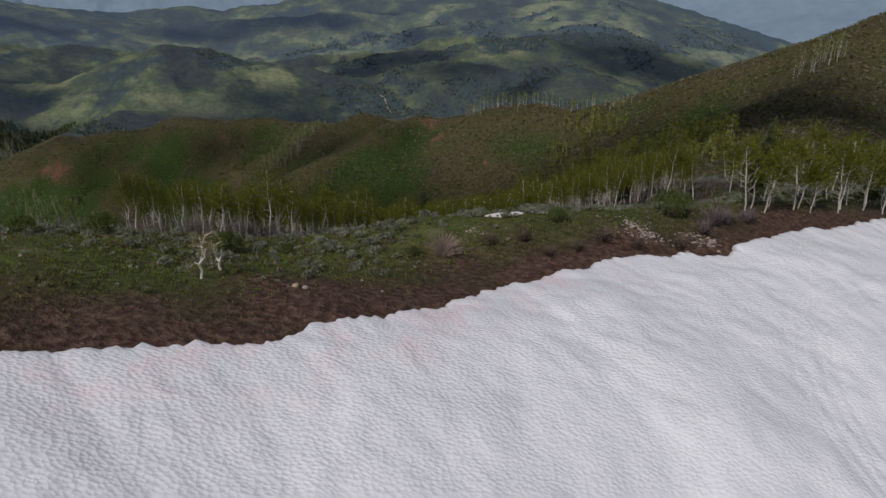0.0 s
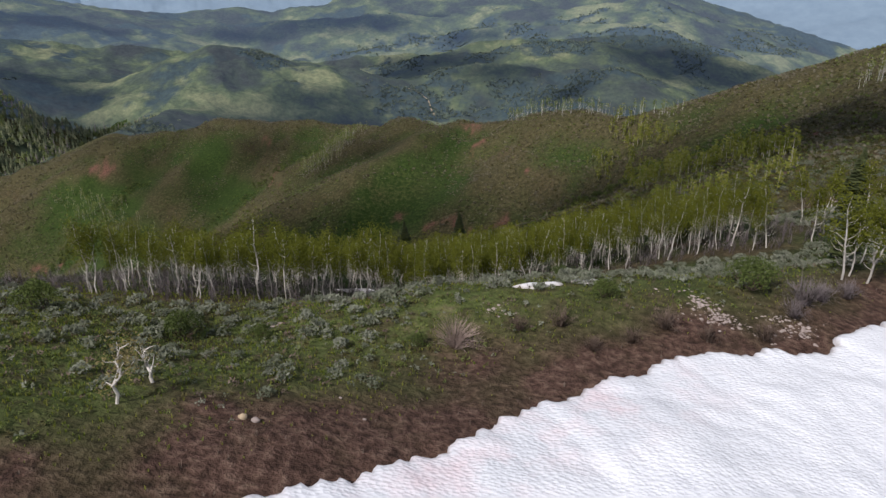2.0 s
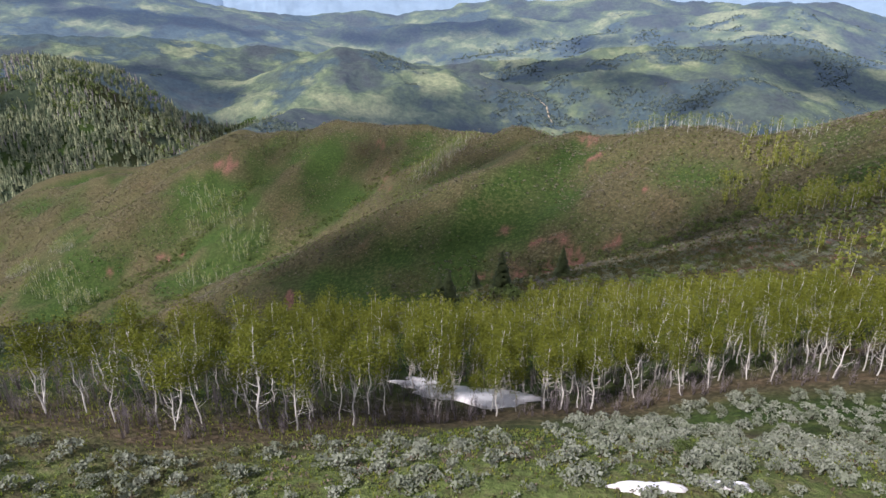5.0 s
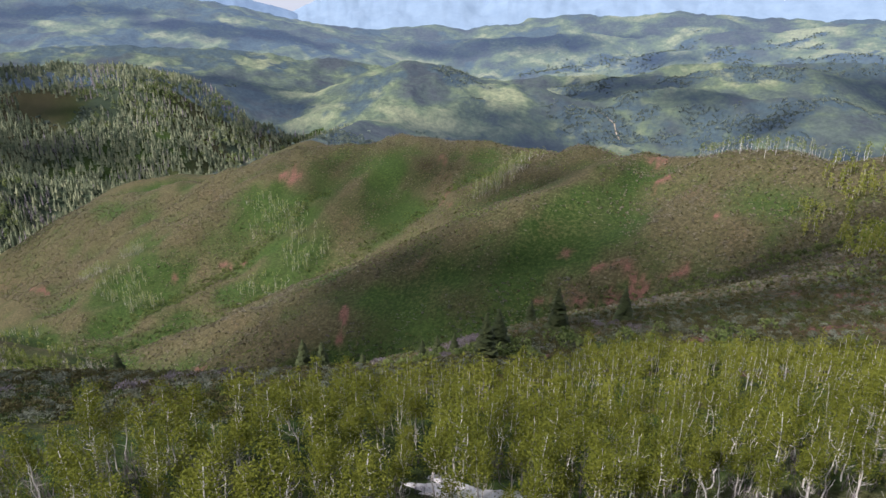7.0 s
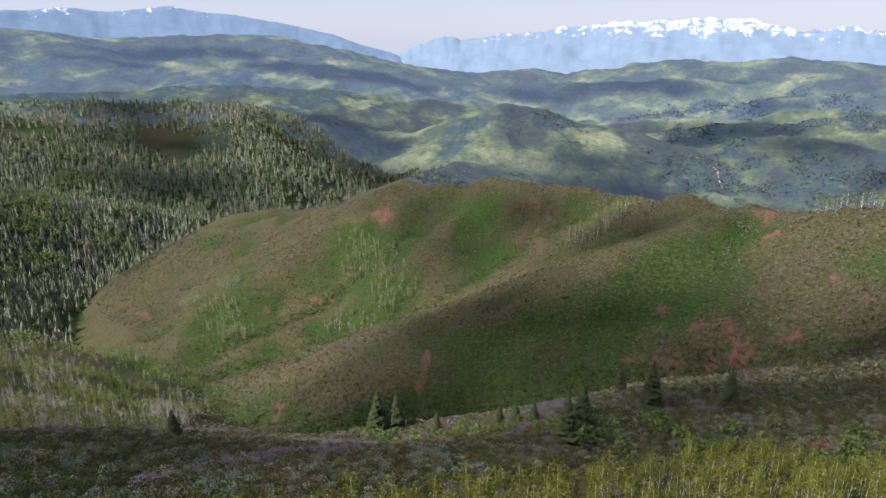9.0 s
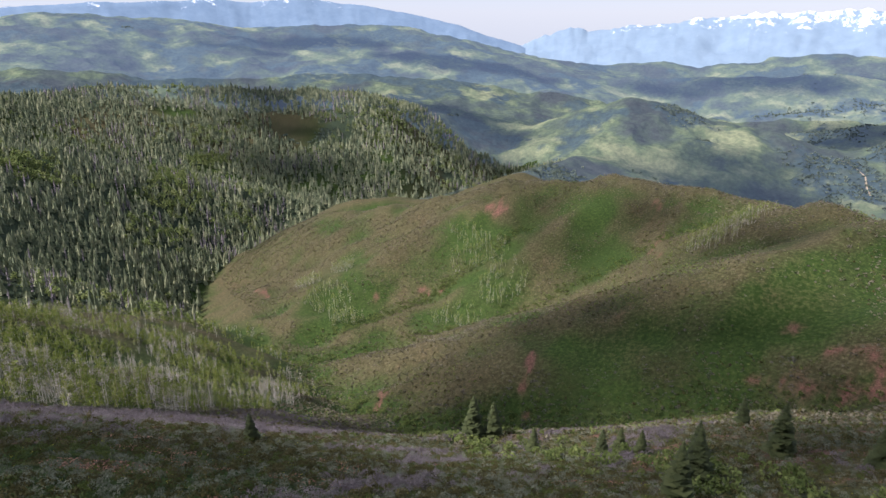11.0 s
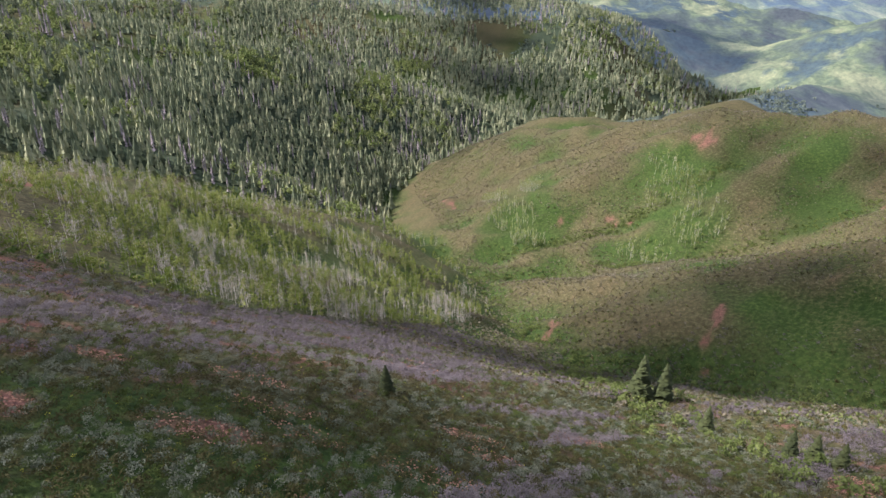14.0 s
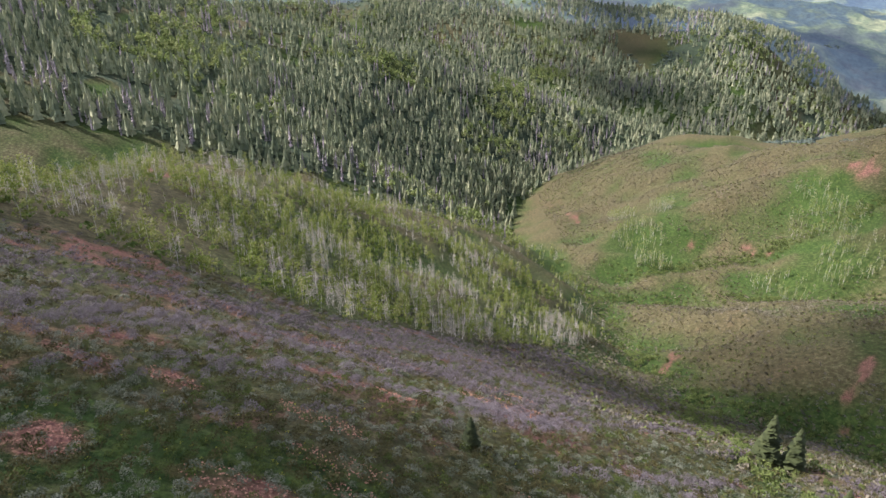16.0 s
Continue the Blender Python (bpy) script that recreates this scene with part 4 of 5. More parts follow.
# ---- snow ----
def snow_field():
    """The old snow bank: cupped by the sun, thin and scalloped at its lip."""
    along = np.linspace(0, 1, 900)
    e = np.array(SNOW_EDGE, float)
    d = np.concatenate([[0], np.cumsum(np.hypot(*np.diff(e, axis=0).T))])
    ex, ey = np.interp(along * d[-1], d, e[:, 0]), np.interp(along * d[-1], d, e[:, 1])
    k = np.ones(9) / 9
    ex[4:-4], ey[4:-4] = np.convolve(ex, k, "valid"), np.convolve(ey, k, "valid")
    inward = np.concatenate([[-0.12, 0.0, 0.10, 0.22], np.arange(0.4, 40, 0.3), np.geomspace(40.5, 110, 30)])
    a, v = np.meshgrid(np.arange(len(along)), inward, indexing="ij")
    nx, ny = 0.46, -0.888
    wob = 0.42 * rough(ex, ey, 2.6, 4, 110) + 0.30 * np.abs(wave(ex, ey, 0.8, 111)) + 0.22 * rough(ex, ey, 0.5, 3, 112, 0.7)
    x, y = ex[:, None] + nx * (v + wob[:, None]), ey[:, None] + ny * (v + wob[:, None])
    deep = 0.05 + 0.42 * np.clip(v / 0.5, 0, 1) ** 0.5 + 0.5 * np.clip(v / 12, 0, 1)
    deep = np.where(v < -0.05, -0.35, np.where(v < 0.05, -0.02, deep))
    cups = 0.06 * wave(x, y * 1.3, 3.5, 122)
    cups = cups * np.clip(v / 0.8, 0.0, 1)
    z = land(x.ravel(), y.ravel()).reshape(x.shape) + deep + cups
    # an old ski track, half melted out, curves over the bank
    gap = np.abs(np.hypot(x - 38.5, y - 30) - 17.5) - 0.9
    z -= 0.10 * np.exp(-((np.abs(gap) - 0.4) / 0.3) ** 2) * np.clip((x - 14) / 8, 0, 1) * (x < 40)
    ob = sheet("snow_field", np.stack([x, y, z], -1).reshape(-1, 3), quads(*x.shape), SNOW)
    pink = np.clip(1.3 - np.abs(v - 2.2) / 3, 0, 1) * np.clip(1 - (ex[:, None] - 8) / 8, 0, 1)
    grime = np.clip(0.9 - v / 0.5, 0, 0.8)
    set_cover(ob, np.stack([pink, grime, 0 * v, 1 + 0 * v], -1).reshape(-1, 4))
    tagged(ob, "bank of old white snow, sun-cupped and stained pink", "snow", kind="stuff")


def snow_patch(name, label, cx, cy, along, across, turn, deep):
    """A last drift of snow: a low lens with a ragged rim."""
    n, m = 14, 60
    r, a = np.meshgrid(np.linspace(0, 1, n), np.linspace(0, 2 * np.pi, m, endpoint=False), indexing="ij")
    ragged = 1 + 0.45 * wave(np.cos(a) * 9 + cx, np.sin(a) * 9 + cy, 3, 130) + 0.12 * wave(np.cos(a) * 30, np.sin(a) * 30 + cx, 3, 131)
    u, v = r * np.cos(a) * along * ragged, r * np.sin(a) * across * ragged
    c, s = math.cos(radians(turn)), math.sin(radians(turn))
    x, y = cx + u * c - v * s, cy + u * s + v * c
    z = land(x.ravel(), y.ravel()).reshape(x.shape) + deep * (1 - r**4) - 0.2 * (r > 0.99) + 0.08 * wave(x, y, 0.9, 132) * (1 - r)
    ob = sheet(name, np.stack([x, y, z], -1).reshape(-1, 3), quads(n, m, True), SNOW)
    set_cover(ob, np.stack([0 * r, 0.7 * r**2 + 0.45, 0 * r, 1 + 0 * r], -1).reshape(-1, 4))
    tagged(ob, label, "snow")


snow_field()
snow_patch("snow_patch", "dirty snow drift under the leafing aspens", -8.0, 78.0, 7.0, 3.0, 28, 0.5)
snow_patch("snow_patch", "thin melting snow strip beside the sagebrush", 5.0, 53.6, 1.5, 0.45, 12, 0.22)
snow_patch("snow_patch", "short melting snow strip among the sagebrush", 8.4, 54.7, 1.1, 0.35, 8, 0.2)


# ---- the aspen grove below the shelf ----
GROVE_EDGE = GROVE_FOOT + [(33, 95), (35, 112), (33, 134), (23, 139), (12, 142), (0, 141), (-8, 130), (-17, 113), (-24, 96), (-28, 80), (-29, 66)]


def inside_grove(x, y):
    """Within the outline of the aspen grove."""
    u, v = x + 1.2 * wave(x, y, 6, 140), y + 1.2 * wave(x, y, 6, 141)
    odd = np.zeros(np.shape(x), bool)
    for (x0, y0), (x1, y1) in zip(GROVE_EDGE, GROVE_EDGE[1:] + GROVE_EDGE[:1]):
        odd ^= ((y0 > v) != (y1 > v)) & (u < (x1 - x0) * (v - y0) / (y1 - y0 + 1e-9) + x0)
    return odd


def spaced(x, y, gap):
    """Drops places that crowd an earlier one."""
    cells, keep = set(), []
    for n, (i, j) in enumerate(zip(np.floor(x / gap).astype(int).tolist(), np.floor(y / gap).astype(int).tolist())):
        if (i, j) not in cells:
            cells.add((i, j))
            keep.append(n)
    return np.array(keep, int)


def grove():
    gen = np.random.default_rng(11)
    x, y = gen.uniform(-40, 112, 9000), gen.uniform(50, 150, 9000)
    ok = inside_grove(x, y)
    x, y = x[ok], y[ok]
    keep = spaced(x, y, 2.1)
    x, y = x[keep], y[keep]
    depth = -edge_gap(x, y, GROVE_FOOT)
    order = np.argsort(depth)
    x, y = x[order], y[order]
    kinds = []
    for n in range(9):
        wood, crown = aspen_shape(gen, 5.0 + 0.2 * n, 1150 - 20 * (n % 3), 22, 0.078, 5, 0.95, 8, 0.5)
        kinds.append((wood, crown))
    first = []
    for n, (wood, crown) in enumerate(kinds):
        tree = thing("aspen", "slim pale-trunked aspen with fresh yellow-green leaves", "tree", "aspens of the grove")
        part("trunk", wood, BARK, tree, "crooked white trunk with bare limbs")
        part("crown", crown, ASPEN_LEAF, tree)
        first.append(tree)
    z = land(x, y)
    rise = 1.0 - 0.16 * np.clip((y - 92) / 20, 0, 1) * np.clip((x + 5) / 15, 0, 1) - 0.12 * np.clip((-12 - x) / 10, 0, 1)
    for n in range(min(300, len(x))):
        m = Matrix.Translation((x[n], y[n], z[n])) @ pose(0, 0, 0, gen.normal(0, 3), gen.normal(0, 3), gen.uniform(0, 360)) @ Matrix.Scale(gen.uniform(0.8, 1.1) * rise[n], 4)
        if n < len(first):
            first[n].matrix_basis = m
        else:
            copy_thing(first[gen.integers(0, len(first))], m)
    if len(x) > 300:
        light = [aspen_shape(gen, 5.9, 200, 9, 0.155, 4, 0.9, 5, 0.5) for n in range(5)]
        strew("aspen_stand", "dense stand of pale-trunked aspens in fresh leaf", "trees", light, [BARK, ASPEN_LEAF], x[300:], y[300:], gen.uniform(0.72, 1.0, len(x) - 300) * rise[300:], gen)
    # saplings with bare twigs along the foot of the grove
    u = gen.uniform(-34, 36, 5200)
    v = gen.uniform(46, 100, 5200)
    d = -edge_gap(u, v, GROVE_FOOT)
    ok = (d > -1.5) & (d < 14) & (np.hypot((u + 8) / 7.5, (v - 78) / 4) > 0.9)
    u, v = u[ok], v[ok]
    strew("bare_undergrowth", "leafless grey-brown undergrowth at the foot of the aspens", "brush", [[twig_shape(gen, 12, 1.9, 0.45)] for n in range(5)], [GREY_TWIG], u, v, gen.uniform(0.4, 1.25, len(u)), gen)


grove()


DRY_LEAF = foliage("yellow_brown_leaf", [(0.0, (0.130, 0.105, 0.040)), (0.5, (0.210, 0.175, 0.070)), (1.0, (0.310, 0.265, 0.125))], 0.3)


# ---- the shelf: sagebrush, shrubs, dead wood and stones ----
def shelf_plants():
    gen = np.random.default_rng(23)
    kinds = [bush_shape(gen, 330, 0.045, 0.85) for n in range(5)]
    first = []
    for stems, tufts in kinds:
        b = thing("sagebrush", "rounded grey-green sagebrush on the grassy shelf", "shrub", "sagebrush of the shelf")
        part("stem", stems, BROWN_TWIG, b, "woody grey-brown stems")
        part("foliage", tufts, SAGE_LEAF, b)
        first.append(b)
    x, y = gen.uniform(-44, 70, 13000), gen.uniform(36, 110, 13000)
    gap = -edge_gap(x, y, SNOW_EDGE)
    lip = 56.5 + 0.22 * x - 0.004 * np.clip(x, 0, 99) * x
    want = np.where(x > 5, 0.9, 0.42) * np.clip((gap - 6.5) / 6, 0, 1) * np.clip((y - lip + 15) / 9, 0.12, 1) + 0.25 * wave(x, y, 5, 150)
    foot = -edge_gap(x, y, GROVE_FOOT)
    ok = (gap > 6) & ((foot < -3.5) | (x > 36)) & (y < np.where(x > 31, 110, np.where(x > 0, 82, lip + 5))) & (gen.uniform(0, 1, 13000) < want)
    x, y = x[ok], y[ok]
    keep = spaced(x, y, 0.85)
    x, y = x[keep], y[keep]
    z = land(x, y)
    for n in range(len(x)):
        s = gen.uniform(0.55, 1.3) * (1.12 if x[n] > 5 else 0.95)
        m = Matrix.Translation((x[n], y[n], z[n] - 0.04)) @ pose(0, 0, 0, 0, 0, gen.uniform(0, 360)) @ Matrix.Diagonal((s, s * gen.uniform(0.8, 1.1), s * gen.uniform(0.7, 1.0), 1))
        if n < 290:
            if n < len(first):
                first[n].matrix_basis = m
            else:
                copy_thing(first[gen.integers(0, len(first))], m)
    if len(x) > 290:
        strew("sagebrush_cover", "scattered grey-green sagebrush along the shelf's lip", "shrubs", [list(bush_shape(gen, 90, 0.085, 0.85, 3)) for n in range(4)], [BROWN_TWIG, SAGE_LEAF], x[290:], y[290:], gen.uniform(0.6, 1.4, len(x) - 290), gen)
    # low forbs and seedling sage between them
    u, v = gen.uniform(-50, 48, 30000), gen.uniform(26, 78, 30000)
    gap = -edge_gap(u, v, SNOW_EDGE)
    ok = (gap > 4) & (-edge_gap(u, v, GROVE_FOOT) < -3) & (v < 64 + 0.3 * u) & (gen.uniform(0, 1, 30000) < np.clip((gap - 4) / 9, 0, 0.8) * (0.65 + 0.5 * wave(u, v, 3.5, 155)))
    u, v, sort = u[ok], v[ok], gen.uniform(0, 1, ok.sum()) + 0.3 * wave(u[ok], v[ok], 5, 156)
    for name, label, material, lo, hi in [("olive_forbs", "low olive-brown forbs on the grassy shelf", OLIVE_LEAF, -9, 0.25), ("green_forbs", "low leafy green forbs on the grassy shelf", BUSH_LEAF, 0.25, 0.6), ("seedling_sage", "small grey-green sage plants on the grassy shelf", SAGE_LEAF, 0.6, 0.85), ("straw_forbs", "small dry brown plants on the shelf", BROWN_TWIG, 0.85, 9)]:
        k = (sort >= lo) & (sort < hi)
        strew(name, label, "plants", [[bush_shape(gen, 16, 0.13, 0.8, 1)[1]] for n in range(5)], [material], u[k], v[k], gen.uniform(0.2, 0.6, k.sum()), gen)
    # larger leafy shrubs
    for px, py, size, label in [(19.3, 55.0, 3.8, "large dense green shrub at the shelf's edge"), (9.2, 52.6, 2.1, "rounded light-green shrub among sagebrush"), (-15.5, 45.5, 2.7, "low spreading green shrub with grey twigs"), (-24.5, 46.5, 3.0, "broad dark-green shrub on the grassy slope"),
                                (-28.5, 43.5, 2.6, "dark-green shrub beside sagebrush on the slope"), (-11.5, 46.8, 1.5, "small yellow-green shrub on the shelf"), (-2.2, 46.4, 1.3, "small leafy shrub beside the dead bush"), (7.0, 57.5, 1.6, "olive-green shrub at the shelf's lip")]:
        stems, tufts = bush_shape(gen, 2600, 0.021, 1.05, 14)
        b = thing("green_shrub", label, "shrub")
        part("stem", stems, BROWN_TWIG, b, "bare brown stems")
        part("foliage", tufts, BUSH_LEAF, b)
        b.matrix_basis = Matrix.Translation((px, py, land(px, py)[0] - 0.05)) @ pose(0, 0, 0, 0, 0, gen.uniform(0, 360)) @ Matrix.Scale(size, 4)
    # leafless shrubs by the snow
    for px, py, size in [(22.5, 54.0, 3.0), (24.3, 55.5, 2.4), (6.2, 49.0, 2.0), (3.6, 48.3, 1.8), (12.5, 49.5, 2.2), (10.2, 47.8, 1.7), (18.5, 49.6, 2.0), (26.5, 56.5, 2.2), (14.8, 48.6, 1.8), (7.8, 46.6, 1.5), (21.2, 52.2, 2.2)]:
        b = tagged(sheet("bare_shrub", *twig_shape(gen, 90, 0.75, 0.6), GREY_TWIG if px > 20 else BROWN_TWIG, False), "leafless brown shrub on wet ground by the snow" if px < 20 else "leafless grey shrub on wet ground by the snow", "shrub", "bare shrubs by the snow")
        b.matrix_basis = Matrix.Translation((px, py, land(px, py)[0] - 0.03)) @ Matrix.Scale(size, 4)
    # a dead bush, bleached and splayed
    dead = thing("dead_bush", "bleached dead bush with splayed bare stems", "shrub")
    for n in range(210):
        a, q = gen.uniform(0, 2 * np.pi), gen.uniform(0.0, 1.0) ** 0.6
        tip = np.array([math.cos(a) * q * 1.35 + (0.5 if n % 3 == 0 else 0), math.sin(a) * q * 1.1 - (0.5 if n % 3 == 0 else 0), 1.45 * math.sqrt(max(0.04, 1.08 - q * q)) * gen.uniform(0.6, 1.1)])
        part("stem", tube([(0.1 * math.cos(a), 0.1 * math.sin(a), -0.1), tip * (0.45, 0.45, 0.6), tip], [0.011, 0.008, 0.003], 3), BLEACHED, dead)
    dead.matrix_basis = Matrix.Translation((-0.1, 46.2, land(-0.1, 46.2)[0])) @ Matrix.Diagonal((1.3, 1.3, 1.45, 1))
    # two stunted trees on the grass
    for px, py, turn, tall in [(-13.6, 35.1, 20, 2.5), (-13.3, 37.6, 130, 1.5)]:
        tree = thing("stunted_aspen", "small crooked white aspen with few leaves", "tree")
        spine = np.array([(0, 0, -0.2), (0.12, 0.05, 0.4), (0.02, 0.0, 0.8), (0.35, 0.1, 1.15), (0.25, 0.2, 1.7), (0.5, 0.1, 2.3)]) * tall / 2.3
        grown = []
        for n in range(11):
            k = gen.integers(2, 6)
            tip = spine[k] + gen.normal(0, 0.5, 3) * (1, 1, 0.5) + (0, 0, 0.35)
            grown.append(tube([spine[k], (spine[k] + tip) / 2 + gen.normal(0, 0.08, 3), tip], [0.035, 0.022, 0.006], 4))
        part("trunk", grafted(tube(spine, [0.085, 0.08, 0.075, 0.06, 0.045, 0.015], 7), grown), BARK, tree, "gnarled white trunk")
        tips = np.array([g[0][-1] for g in grown])
        part("crown", leaves(tips[gen.integers(0, len(tips), 700 if tall > 2 else 60)] + gen.normal(0, 0.26, (700 if tall > 2 else 60, 3)), 0.06, gen), DRY_LEAF, tree)
        tree.matrix_basis = Matrix.Translation((px, py, land(px, py)[0])) @ pose(0, 0, 0, 0, 0, turn)
    # loose stones
    for px, py, radius in [(-8.35, 35.2, 0.22), (-7.75, 35.1, 0.20), (-5.0, 38.6, 0.08), (-3.6, 36.9, 0.08), (-22.0, 33.0, 0.12)]:
        v, f = stone_shape(gen, radius)
        b = tagged(sheet("stone", v, f, TAN_STONE if radius > 0.2 else STONE, True), "tan weathered stone lying in the grass" if radius > 0.2 else "small pale stone lying in the grass", "stone", "stones in the grass")
        b.matrix_basis = Matrix.Translation((px, py, land(px, py)[0] + radius * 0.3))
    spots_ = [(15.9, 52.1, 0.5, 170), (15.5, 53.0, 0.35, 90), (16.4, 51.1, 0.55, 130), (20.0, 51.8, 0.4, 90), (21.0, 50.9, 0.6, 170), (18.4, 49.9, 0.35, 60), (16.2, 51.3, 0.7, 60), (2.3, 50.2, 0.5, 60), (13.5, 54.0, 0.5, 20), (17, 50.5, 1.6, 40)]
    px = np.concatenate([gen.normal(a, r * 1.3, n) for a, b, r, n in spots_])
    py = np.concatenate([gen.normal(b, r * 0.8, n) for a, b, r, n in spots_])
    flat_chips = [[(c[0][0] * (1.0, 0.8, 0.4), c[0][1])] for c in ([pebble_shape(gen)] for n in range(8))]
    strew("pale_rubble", "pale broken stone scattered on dark soil", "stones", flat_chips, [STONE], px, py, 0.06 + 0.42 * gen.uniform(0, 1, len(px)) ** 4, gen, stretch=0.5)
    # a bare pale spot in the turf
    n, m = 6, 40
    r, a = np.meshgrid(np.linspace(0, 1, n), np.linspace(0, 2 * np.pi, m, endpoint=False), indexing="ij")
    rim = 1 + 0.25 * wave(np.cos(a) * 9, np.sin(a) * 9, 3, 133)
    u, v = -11.8 + r * np.cos(a) * 1.0 * rim, 49.1 + r * np.sin(a) * 0.6 * rim
    bare = sheet("bare_patch", np.stack([u.ravel(), v.ravel(), land(u.ravel(), v.ravel()) + (0.06 * (1 - r**3) - 0.05 * (r > 0.99)).ravel()], -1), quads(n, m, True), plain("pale_chalk_soil", [(0.3, (0.20, 0.155, 0.13)), (0.7, (0.31, 0.26, 0.22))], 3.0, 0.95, 0.05))
    tagged(bare, "bare patch of pale chalky soil in the turf", "soil")
    # grass
    gx, gy = gen.uniform(-46, 44, 60000), gen.uniform(22, 66, 60000)
    gap = -edge_gap(gx, gy, SNOW_EDGE)
    ok = (gap > 2) & (gen.uniform(0, 1, 60000) < np.clip((gap - 3) / 7, 0.05, 1) * (0.6 + 0.5 * wave(gx, gy, 4, 160)))
    gx, gy = gx[ok], gy[ok]

    def tuft():
        v, f = [], []
        for i in range(7):
            a, q = gen.uniform(0, 6.28), gen.uniform(0.1, 0.5)
            d, e = np.array([math.cos(a) * q, math.sin(a) * q, gen.uniform(0.6, 1)]), np.array([-math.sin(a), math.cos(a), 0]) * 0.07
            r = d * (0.4, 0.4, 0)
            v += [r - e, r + e, d]
            f += [(3 * i, 3 * i + 1, 3 * i + 2)]
        return [(np.array(v), np.array(f))]

    strew("grass", "short fresh green grass in tufts", "grass", [tuft() for n in range(6)], [GRASS_BLADE], gx, gy, gen.uniform(0.09, 0.25, len(gx)), gen)
    ok = (gap > 0.3) & (gap < 12) & (gen.uniform(0, 1, 60000) < 0.11)
    gx, gy = gen.uniform(-46, 44, 60000)[ok], gen.uniform(20, 66, 60000)[ok]
    ok = -edge_gap(gx, gy, SNOW_EDGE) > 0.6
    straw = gen.uniform(0, 1, len(gx)) < np.clip(0.35 + 0.6 * wave(gx, gy, 3, 161), 0, 1)
    sx, sy = gx[straw], gy[straw]
    strew("dry_grass", "dry straw-coloured grass among the green", "grass", [tuft() for n in range(4)], [DRY_LEAF], sx[-edge_gap(sx, sy, SNOW_EDGE) > 4], sy[-edge_gap(sx, sy, SNOW_EDGE) > 4], gen.uniform(0.1, 0.28, int((-edge_gap(sx, sy, SNOW_EDGE) > 4).sum())), gen)
    strew("dead_grass", "flattened straw-brown dead grass on wet soil", "grass", [tuft() for n in range(4)], [BROWN_TWIG], gx[ok], gy[ok], gen.uniform(0.12, 0.3, ok.sum()), gen, stretch=0.5)


shelf_plants()


# ---- trees at the snow's upper end ----
def upper_aspens():
    gen = np.random.default_rng(31)
    for n, (px, py) in enumerate([(27.5, 59.5), (28.4, 60.4), (29.3, 59.4), (30.6, 61.5), (33.0, 61.5), (33.9, 62.4), (34.6, 61.3), (36.4, 64.0), (38.2, 63.0), (39.4, 64.8), (41.0, 66.5), (42.2, 65.6), (44.5, 69.0), (46.0, 68.2), (48.5, 72.0), (31.5, 64.8), (36.5, 68.0), (41.5, 71.0), (34, 78), (37, 82), (40, 80), (43, 86), (47, 84), (38, 90), (50, 92), (44, 96), (46, 78), (52, 84), (55, 98)]):
        wood, crown = aspen_shape(gen, gen.uniform(4.8, 6.8), 1100, 20, 0.10, 6, 1.15)
        tree = thing("aspen", "many-limbed pale aspen at the upper snow edge", "tree", "aspens at the snow edge")
        part("trunk", wood, BARK, tree, "crooked white trunk with bare limbs")
        part("crown", crown, ASPEN_LEAF, tree)
        tree.matrix_basis = Matrix.Translation((px, py, land(px, py)[0])) @ pose(0, 0, 0, gen.normal(0, 5), gen.normal(0, 5), gen.uniform(0, 360))


upper_aspens()


# ---- single firs ----
def firs():
    gen = np.random.default_rng(37)
    for px, py, tall, label in [(-112, 222, 16, "tall dark-green fir in the draw"), (-107, 226, 13.5, "dark-green fir beside a taller one"), (-82, 117, 5.2, "small ragged fir among bare brush"), (-26, 143, 9.5, "dark-green fir behind the aspens"), (-57, 193, 7, "slim green fir by the draw"), (-52, 191, 7.5, "slim green fir by the draw"),
                                (-47, 190, 6.5, "slim green fir by the draw"), (-80, 203, 8, "slim green fir by the draw"), (-35, 188, 8.5, "green fir on the low spur's foot"), (-36, 234, 9, "green fir on the low spur"), (-28, 160, 10.5, "bushy green fir below the aspens"), (-20, 184, 11.5, "bushy green fir below the aspens"), (-5, 176, 9, "green fir behind the aspens"),
                                (45, 93, 8, "dark fir among pale aspens"), (25, 90, 5, "small dark fir among pale aspens"), (33.5, 71, 5.5, "dark fir among pale aspens"), (50, 77, 6, "dark fir above the snow edge")]:
        wood, boughs = conifer_shape(gen, 30, 8, 0.27)
        tree = thing("fir", label, "tree")
        part("trunk", wood, BARK_GREY, tree)
        part("foliage", boughs, FIR_NEEDLES, tree, "drooping dark-green boughs")
        tree.matrix_basis = Matrix.Translation((px, py, land(px, py)[0])) @ pose(0, 0, 0, 0, 0, gen.uniform(0, 360)) @ Matrix.Scale(tall, 4)


firs()


SLOPE_TWIG = foliage("purple_grey_twig", [(0.0, (0.062, 0.052, 0.051)), (0.5, (0.116, 0.098, 0.099)), (1.0, (0.182, 0.156, 0.160))], 0.15)


# ---- the slopes ----
def scattered(gen, places, n):
    """Random map places within blots: rows of x, y, radius along and across, turn."""
    xs, ys = [], []
    total = sum(p[2] * p[3] for p in places)
    for px, py, along, across, turn in places:
        k = max(1, int(n * along * across / total))
        r, a = np.sqrt(gen.uniform(0, 1, k)), gen.uniform(0, 2 * np.pi, k)
        u, v, c, s = r * np.cos(a) * along, r * np.sin(a) * across, math.cos(radians(turn)), math.sin(radians(turn))
        xs.append(px + u * c - v * s)
        ys.append(py + u * s + v * c)
    return np.concatenate(xs), np.concatenate(ys)


